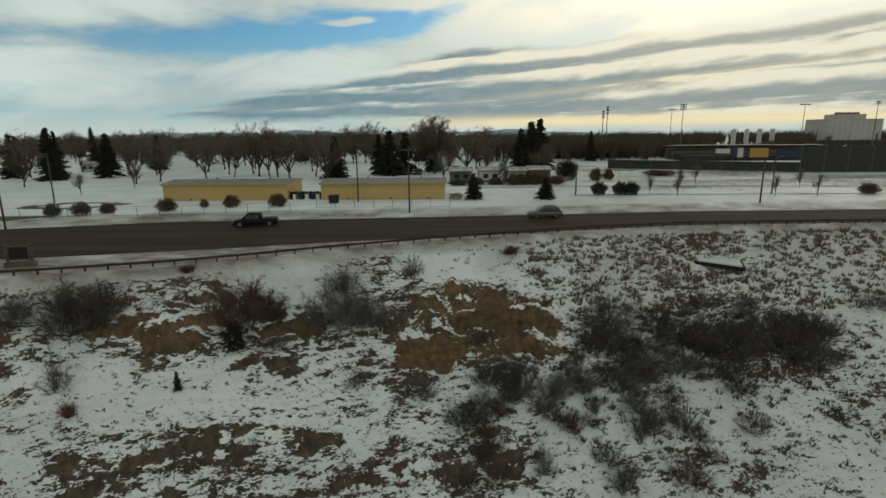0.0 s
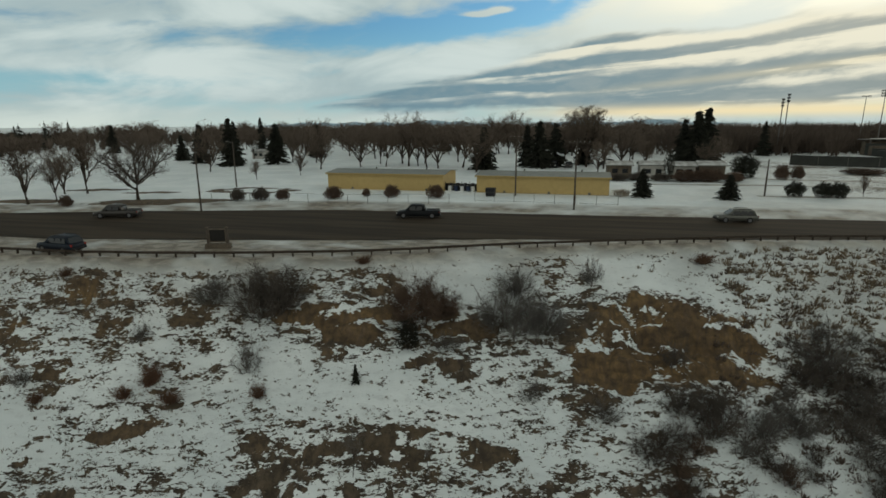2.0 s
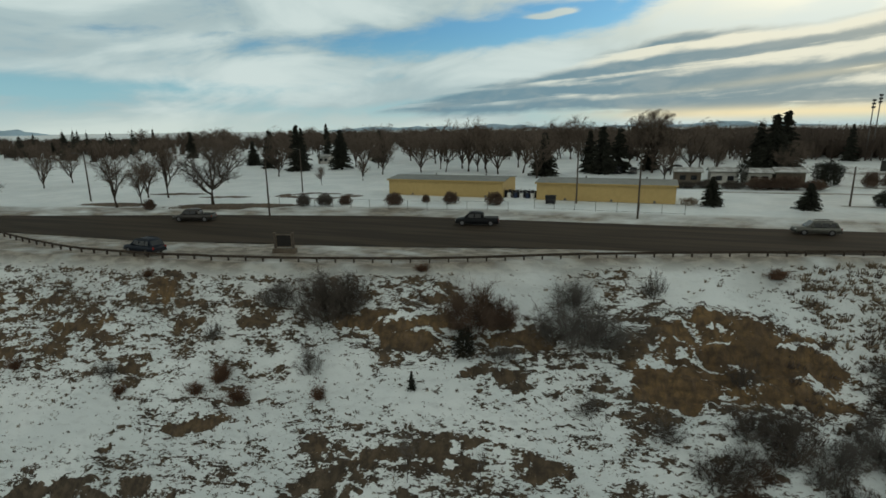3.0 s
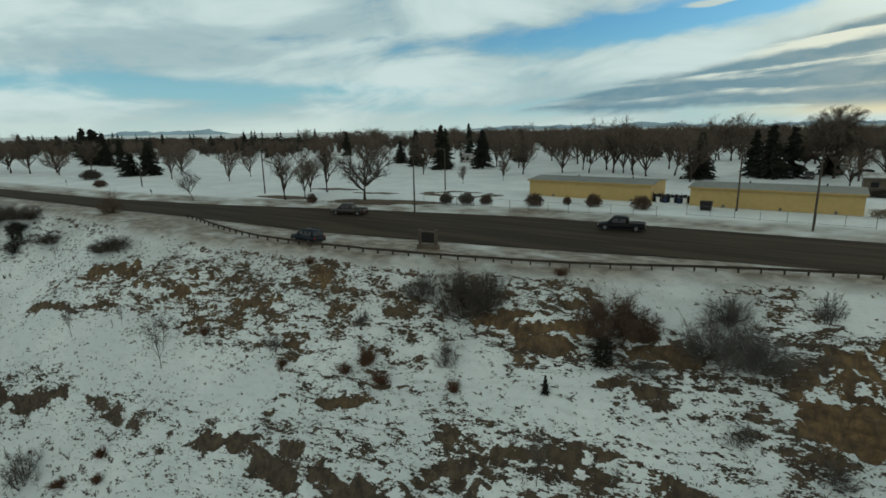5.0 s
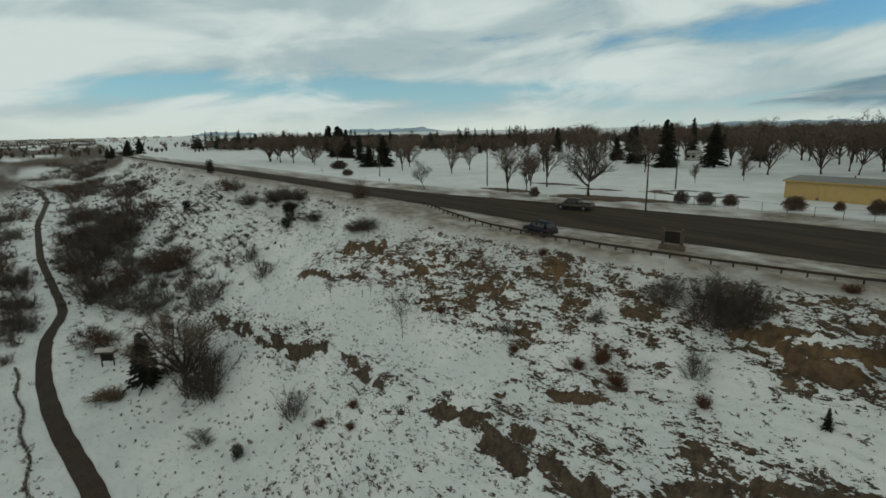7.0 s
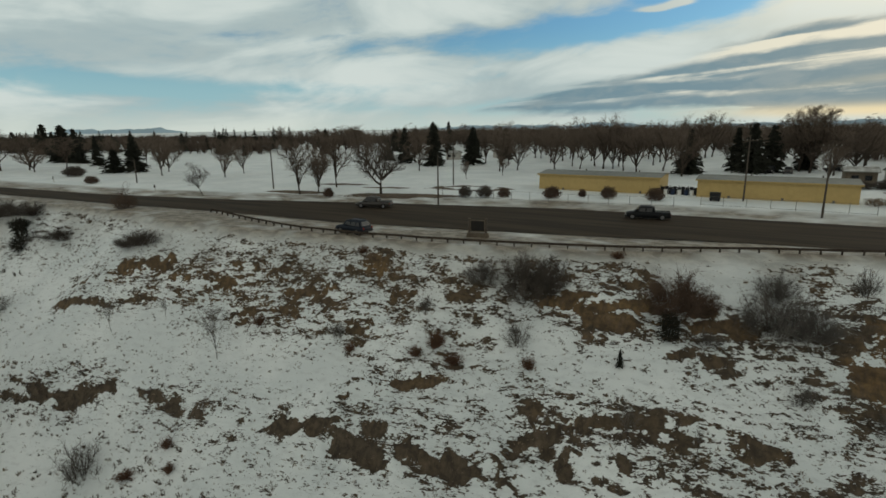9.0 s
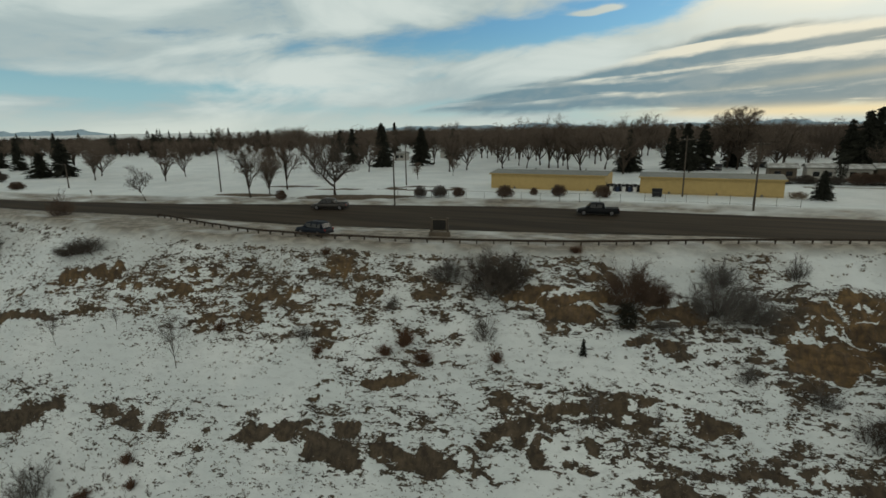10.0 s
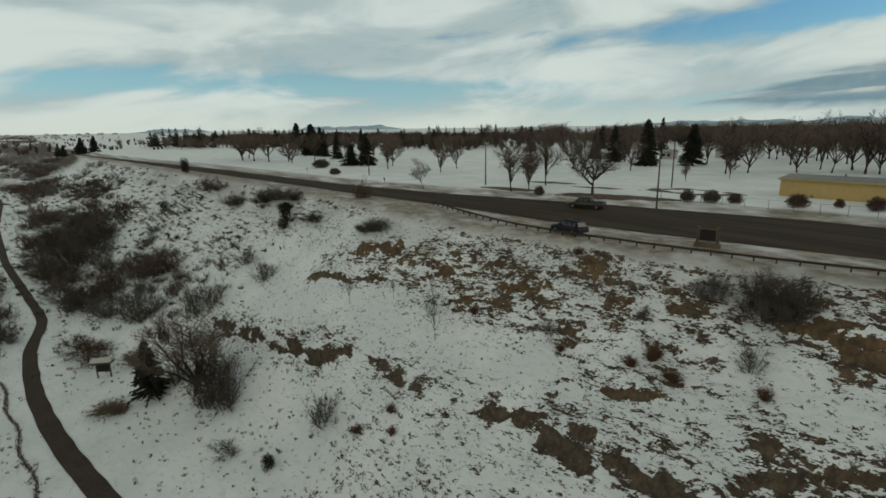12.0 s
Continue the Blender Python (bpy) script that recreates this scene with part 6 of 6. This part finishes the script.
PLANT_ROW_A1 = (
    ("dark", -32.3, 43.7, 4.9, 5.4), ("dark", -30.4, 44.3, 3.6, 4.2), ("brown", -18.5, 46.6, 4.7, 5.2), ("brown", -16.6, 47.5, 3.2, 3.0),
    ("grey", -10.6, 49.2, 5.6, 5.0), ("grey", -7.8, 50.2, 4.6, 4.0), ("grey", -3.3, 55.6, 2.2, 2.8), ("grey", -31.8, 39.9, 2.6, 3.3),
    ("tuft", -39.3, 36.8, 1.5, 1.8), ("tuft", -37.0, 36.3, 1.7, 1.4), ("tuft", -40.6, 35.3, 1.4, 1.3), ("grey", -15.4, 44.8, 2.2, 1.7),
    ("grey", -42.0, 39.3, 1.8, 1.6), ("grey", -50.1, 34.4, 1.9, 2.2), ("tuft", -29.7, 37.9, 1.2, 1.5), ("tuft", -24.6, 49.2, 1.4, 1.0),
    ("tuft", -52.1, 41.7, 1.2, 1.1), ("grey", 19.1, 57.5, 5.6, 4.2),
)
PLANT_ROW_A2 = (
    ("dark", 25.6, 57.2, 6.6, 4.6), ("dark", 31.1, 55.1, 7.0, 4.6), ("dark", 37.4, 54.1, 6.4, 5.2), ("grey", 38.4, 58.3, 3.6, 2.4),
    ("grey", 20.6, 54.0, 5.0, 3.4), ("dark", 17.0, 54.5, 3.7, 3.4), ("grey", 25.1, 52.6, 4.3, 3.0),
    ("dark", 41.7, 57.0, 4.2, 4.6), ("dark", 6.5, 45.8, 3.7, 4.4), ("dark", 1.6, 42.6, 3.0, 2.8), ("dark", 3.9, 45.8, 2.7, 2.5),
    ("brown", 11.5, 43.7, 2.1, 2.4), ("dark", 18.7, 44.9, 2.7, 2.8), ("grey", 18.6, 49.5, 5.0, 3.6), ("brown", 29.6, 46.2, 3.3, 2.3),
    ("grey", 52.2, 60.8, 4.1, 2.5), ("dark", 14.9, 39.4, 2.4, 2.6),
)
PLANT_ROW_A3 = (
    ("brown", 21.6, 40.4, 3.4, 3.0), ("grey", 8.3, 40.0, 2.9, 2.4), ("grey", -37.1, 43.2, 3.2, 2.7), ("grey", -10.4, 52.8, 3.4, 2.8),
    ("tuft", 7.7, 60.8, 2.4, 1.2), ("grey", 22.0, 60.0, 2.6, 1.9), ("grey", 28.0, 62.5, 2.2, 1.6), ("grey", 13.5, 49.0, 3.8, 3.2),
    ("grey", 10.5, 47.0, 3.2, 2.8), ("grey", -2.0, 44.5, 2.4, 2.0), ("grey", -8.0, 44.0, 2.2, 1.8), ("dark", -86.3, 9.7, 7.2, 8.8),
    ("dark", -88.5, 8.0, 5.0, 6.0), ("dark", -174.0, -1.4, 15.0, 10.0), ("dark", -187.6, 5.1, 15.0, 9.0), ("dark", -165.7, -6.5, 9.0, 7.0),
    ("brown", -142.5, 14.6, 13.0, 5.0), ("grey", -114.6, 13.3, 7.0, 8.0),
)
PLANT_ROW_A4 = (
    ("grey", -70.0, 16.8, 3.8, 5.0), ("grey", -133.3, 1.9, 9.0, 5.5), ("dark", -144.9, -2.5, 9.0, 6.5), ("dark", -88.3, 36.7, 5.0, 2.4),
    ("dark", -126.0, 38.4, 6.0, 2.6), ("dark", -112.0, 36.0, 5.0, 1.8), ("dark", -150.0, 33.0, 7.0, 3.0), ("dark", -90.8, 35.9, 4.0, 1.6),
    ("dark", -137.7, 36.4, 8.0, 3.8), ("dark", -132.0, 37.6, 6.0, 3.0), ("brown", -174.4, 32.8, 9.0, 4.6), ("brown", -166.0, 34.5, 7.0, 3.6),
    ("straw", -111.0, 2.2, 5.0, 2.0), ("brown", -122.4, -3.8, 7.0, 2.4), ("brown", -117.0, -3.2, 6.0, 2.2), ("straw", -100.3, -3.3, 4.6, 1.5),
    ("straw", -98.6, -2.2, 3.0, 1.2), ("grey", -119.7, 24.9, 4.8, 4.6),
)
PLANT_ROW_A5 = (
    ("grey", -108.6, 24.3, 4.2, 5.0), ("brown", -154.7, 10.8, 9.0, 4.6), ("brown", -105.3, 44.0, 3.6, 4.6), ("tuft", -61.5, 21.2, 1.3, 1.4),
    ("tuft", -59.0, 19.7, 1.1, 1.2), ("grey", -77.1, 6.8, 4.0, 2.0), ("tuft", -39.3, 37.2, 1.6, 1.8), ("dark", -135.4, -15.4, 6.2, 7.0),
    ("dark", -162.0, -17.5, 8.0, 6.5), ("dark", -148.0, -17.0, 8.0, 6.0), ("dark", -196.0, -2.0, 12.0, 7.5), ("dark", -206.0, 6.0, 12.0, 7.0),
    ("brown", -150.0, 3.0, 8.0, 5.0), ("grey", -126.0, 7.5, 7.0, 5.0), ("grey", -138.0, 8.0, 7.0, 5.0), ("grey", -104.0, 10.0, 5.0, 5.0),
    ("grey", -160.0, 4.5, 9.0, 6.0), ("dark", -180.0, -8.0, 9.0, 6.0),
)
PLANT_ROW_A6 = (
    ("dark", -92.2, 9.2, 6.0, 6.6), ("dark", -98.0, 6.2, 3.6, 5.6),
    ("tuft", -64.0, 18.0, 2.0, 1.0), ("tuft", -60.5, 33.0, 1.3, 1.5), ("tuft", -47.5, 33.5, 1.1, 1.2),
)
for i, (k, x, y, w, h) in enumerate((PLANT_ROW_A1 + PLANT_ROW_A2 + PLANT_ROW_A3 + PLANT_ROW_A4 + PLANT_ROW_A5 + PLANT_ROW_A6)):
    bush(k, x, y, w, h, i)
rb = random.Random(77)
for i in range(12):
    x = rb.uniform(14, 44)
    y = 55.4 + 0.05 * (x - 30) + rb.gauss(0, 2.0)
    bush(rb.choice(("dark", "dark", "grey")), x, y, rb.uniform(2.8, 4.8), rb.uniform(1.8, 3.2), i)
for i in range(34):
    x = rb.uniform(0, 24)
    y = 42.0 + 0.25 * x + rb.gauss(0, 3.0)
    bush(rb.choice(("dark", "grey", "brown")), x, y, rb.uniform(1.6, 3.4), rb.uniform(1.0, 2.4), i)
THICKET = {k: twig_bush_meshes(541 + q, m, 13, 4, 0.5, "twig_crown", 0.021) for q, (k, m) in enumerate((("dark", TWIG_DARK), ("brown", TWIG_RED), ("grey", TWIG_GREY)))}


def thicket(name, kind, places, label):
    """Many bushes grown into one tangle."""
    wood, tw = THICKET[kind]
    verts, faces = [], []
    for src in (wood, tw):
        co = np.empty(len(src.vertices) * 3)
        src.vertices.foreach_get("co", co)
        co = co.reshape(-1, 3)
        polys = [tuple(p.vertices) for p in src.polygons]
        for n, (x, y, w, h) in enumerate(places):
            c, s = math.cos(n * 1.9), math.sin(n * 1.9)
            k = len(verts)
            verts += [(x + (a * c - b * s) * w, y + (a * s + b * c) * w, z) for (a, b, z) in np.stack([co[:, 0], co[:, 1], ground_z(x, y) - 0.05 * h + co[:, 2] * h], 1)]
            faces += [tuple(k + q for q in f) for f in polys]
    tagged(new(name, mesh_of(name, verts, faces, tw.materials[0])), label, "bush", kind="stuff")


spots = {"dark": [], "brown": [], "grey": []}
CLUMPS = ((-203, 4, 12, 5, 66, 9, 4.4), (-156, 11, 9, 3.5, 34, 6, 2.4), (-140, 16, 7, 3, 14, 4, 1.8), (-167, -4, 9, 3.5, 26, 7, 4.2), (-191, -8, 8, 2.5, 16, 7, 4.0), (-145, 1, 8, 3, 22, 6, 3.4),
          (-131, 8, 6, 3, 14, 5, 3.0), (-121, 13, 5, 3, 9, 5, 3.6), (-249, 12, 12, 4, 24, 8, 3.6), (-304, -4, 22, 5, 36, 10, 4.4), (-229, -5, 12, 4, 18, 8, 4.0), (-400, -8, 40, 9, 34, 11, 4.2),
          (-143, -22, 12, 4, 26, 7, 4.2), (-176, -27, 16, 5, 30, 8, 4.4), (-226, -30, 26, 6, 34, 9, 4.4), (-118, -19, 10, 2.5, 16, 4, 2.0), (-290, 10, 36, 5, 20, 8, 3.2), (-190, 28, 45, 5, 14, 3, 1.4), (-140, 26, 16, 5, 8, 2.4, 1.2))
for cx, cy, sx, sy, n, w, h in CLUMPS:
    for i in range(n):
        x, y = rb.gauss(cx, sx), rb.gauss(cy, sy)
        if abs(y - trail_y(x)) < 4.5 or y > np.interp(x, *BRINK) - 3 or x > -112:
            continue
        spots[rb.choice(("dark", "dark", "brown", "grey"))].append((x, y, w * rb.uniform(0.6, 1.3), h * rb.uniform(0.6, 1.3)))
gully = {"dark": [], "grey": []}
while len(gully["dark"]) + len(gully["grey"]) < 92:
    x, y = rb.uniform(13, 47), rb.uniform(47, 63)
    near = min(math.hypot((x - 32.6) / 10.2, (y - 56.2) / 4.4), math.hypot((x - 18.8) / 4.0, (y - 54.4) / 4.8))
    if near < 1 + rb.gauss(0, 0.12) and math.hypot((x - 37) / 3.2, (y - 58.6) / 1.3) > 0.9 and math.hypot((x - 25) / 4.0, (y - 61.2) / 2.2) > 1:
        gully["dark" if rb.random() < 0.8 else "grey"].append((x, y, rb.uniform(2.0, 3.8), rb.uniform(1.2, 2.5)))
spots["brown"] += [(-119.5, -1.7, 6.5, 1.7), (-123.0, -3.6, 6.5, 1.7), (-127.0, -5.2, 5.5, 1.7), (-121.5, -2.4, 5.0, 1.5), (-125.2, -4.2, 5.0, 1.5)]
thicket("gully_thicket", "dark", gully["dark"], "dense dark leafless thicket filling a gully on the bluff")
thicket("grey_gully_thicket", "grey", gully["grey"], "grey leafless brush at the gully edge on the bluff")
thicket("dark_thicket", "dark", spots["dark"], "dark leafless thicket filling the valley side")
thicket("brown_thicket", "brown", spots["brown"], "red-brown leafless thicket in the valley")
thicket("grey_thicket", "grey", spots["grey"], "grey leafless thicket in the valley")
SAPLING = [bare_tree_meshes(601 + k, 5.0, 0.5, 0.35, 0.05, 170, TWIG_GREY, 0.010, stout=0.5) for k in range(2)]
for i, (x, y, h) in enumerate(((-20.0, 34.3, 4.2), (-63.2, 28.9, 6.4), (-80.4, 26.6, 4.4), (-15.0, 36.5, 2.6), (-66.0, 31.0, 3.2), (-74.0, 30.0, 3.0))):
    plant("sapling", SAPLING[i % 2], ("trunk", "crown"), x, y, "thin leafless sapling on the snowy slope", "tree", "slope saplings", (h / 5, h / 5, h / 5), i * 2.0)
plant("bare_tree", TREE_KINDS[1], ("trunk", "crown"), -91.8, 6.9, "large leafless tree in the valley beside the trail", "tree", "", (1.75, 1.75, 1.35), 0.6)
plant("spruce_tree", SPRUCE_KINDS[1], ("trunk", "crown"), -98.4, 2.3, "dark spruce in the valley beside the trail", "tree", "", (0.85, 0.85, 0.76), 0.6)
JUN = [dense_shrub_meshes(620 + k, 3.0, 2.0, JUNIPER, 700) for k in range(2)]
for i, (x, y, w, h) in enumerate(((-18.6, 43.5, 1.9, 2.8), (-121.2, 34.0, 2.4, 4.8), (-119.6, 32.6, 2.2, 2.6), (-125.0, 35.6, 3.4, 1.8), (-202.2, 33.5, 2.6, 5.2), (-181.8, 22.2, 2.3, 3.6), (-70.4, 9.6, 1.5, 1.9), (-112.0, 7.0, 2.0, 2.8))):
    plant("juniper", JUN[i % 2], ("stem", "foliage"), x, y, "dull green juniper bush on the snowy slope", "shrub", "junipers on the slope", (w / 2, w / 2, h / 3), i * 1.3, 0.05)
SNOWCAP = material("settled_snow", (0.68, 0.70, 0.70), 0.7, vary=0.1, grain=3.0, bump=0.3)
slab = new("concrete_slab")
part("slab", box(-3.0, -1.2, -0.35, 2.9, 1.2, 0.16, BLACKPANEL, "slab", 0.08, (1.0, 1.0)), slab)
part("snow_cap", box(-2.7, -1.1, 0.164, 2.6, 1.5, 0.42, SNOWCAP, "snow_cap", 0.08, (0.95, 0.95)), slab)
plant("spruce_sapling", SPRUCE_KINDS[0], ("trunk", "crown"), -22.0, 40.0, "tiny dark conifer sapling in the snow", "tree", "", (0.13, 0.13, 0.15), 0.3)
slab.matrix_basis = pose(34.9, 65.2, ground_z(34.9, 65.2) + 0.1, 12, 5, -16)
tagged(slab, "tilted grey concrete slab capped with snow on the bluff", "slab")


# ---- a fringe of dry stems along the old track beside the trail ----
fringe, rf = Sticks(), random.Random(91)
for i in range(420):
    f = i / 420
    x, y = -118 + 46 * f + rf.gauss(0, 0.10), -15.6 + 5.0 * f + 0.35 * math.sin(f * 23) + rf.gauss(0, 0.10)
    for _ in range(4):
        p = Vector((x + rf.gauss(0, 0.10), y + rf.gauss(0, 0.10), ground_z(x, y) - 0.05))
        fringe.add(p, p + Vector((rf.gauss(0, 0.12), rf.gauss(0, 0.12), rf.uniform(0.2, 0.5))), 0.05)
tagged(new("stem_fringe", fringe.mesh("stem_fringe", SAGE)), "thin line of dry dark stems beside the trail", "grass", kind="stuff")


# ---- grass and brush poking through the snow ----
def scatter(name, count, rect, size, mat, seed, label, blades=6, want=None, spread=0.55, thick=0.07, least=0.012, soil=0.55):
    r = random.Random(seed)
    npr = np.random.RandomState(seed)
    xs, ys = npr.uniform(rect[0], rect[1], count * 5), npr.uniform(rect[2], rect[3], count * 5)
    z, bare, _, clay = land(xs, ys)
    e = np.interp(xs, *BRINK)
    keep = (ys < e - 0.8) & (npr.uniform(0, 1, count * 5) < np.clip((bare - 0.20) * 2.6, least, 1))
    keep &= clay < soil
    if want is not None:
        keep &= want(xs, ys, npr)
    s = Sticks()
    for x, y, zz in list(zip(xs[keep], ys[keep], z[keep]))[:count]:
        k = r.uniform(0.45, 1.0) ** 1.4 * size
        for _ in range(blades):
            a, g = r.uniform(0, 6.28), math.sqrt(r.random())
            o = Vector((math.cos(a) * 1.25, math.sin(a), 0)) * k * spread * g
            p = Vector((x, y, zz - 0.04)) + o * 0.7
            s.add(p, p + o * 0.55 + Vector((0, 0, k * (1.05 - 0.6 * g) * r.uniform(0.5, 1.0))), thick * k + 0.02, 0.0)
    tagged(new(name, s.mesh(name, mat)), label, "grass", kind="stuff")


scatter("dark_tufts", 7600, (-112, 54, 12, 72), 0.42, SAGE, 81, "small dark dry tufts poking through snow", 7)
scatter("dry_grass", 2600, (-112, 54, 12, 72), 0.42, DRYGRASS, 82, "tan dry grass poking through snow", 8)
scatter("sagebrush", 1500, (8, 90, 42, 73), 0.95, SAGE, 83, "brown sagebrush clumps on the snowy bluff", 14, least=0.3, soil=2.0)
scatter("tan_sagebrush", 1700, (10, 90, 58, 73), 1.05, DRYGRASS, 85, "tan bunch grass along the bluff top", 14, lambda a, b, q: np.interp(a, *BRINK) - b < 9.0, least=0.6, soil=2.0)
scatter("verge_grass", 900, (-100, 30, 38, 68), 0.5, DRYGRASS, 86, "tan dry grass below the guardrail", 14, lambda a, b, q: np.interp(a, *BRINK) - b < 4.0, least=0.3)
scatter("valley_brush", 1300, (-330, -110, -30, 40), 1.3, TWIG_DARK, 84, "dark low brush across the snowy valley", 14, None, 0.7)
scatter("valley_tufts", 1900, (-118, -48, -16, 20), 0.6, SAGE, 87, "low brown tufts scattered over the valley snow", 10, lambda a, b, q: np.abs(b - np.interp(a, xs_t, ys_t)) > 3.0, least=0.08)
scatter("valley_grass", 500, (-118, -48, -16, 20), 0.7, DRYGRASS, 88, "tan grass scattered over the valley snow", 10, lambda a, b, q: np.abs(b - np.interp(a, xs_t, ys_t)) > 3.0, least=0.08)
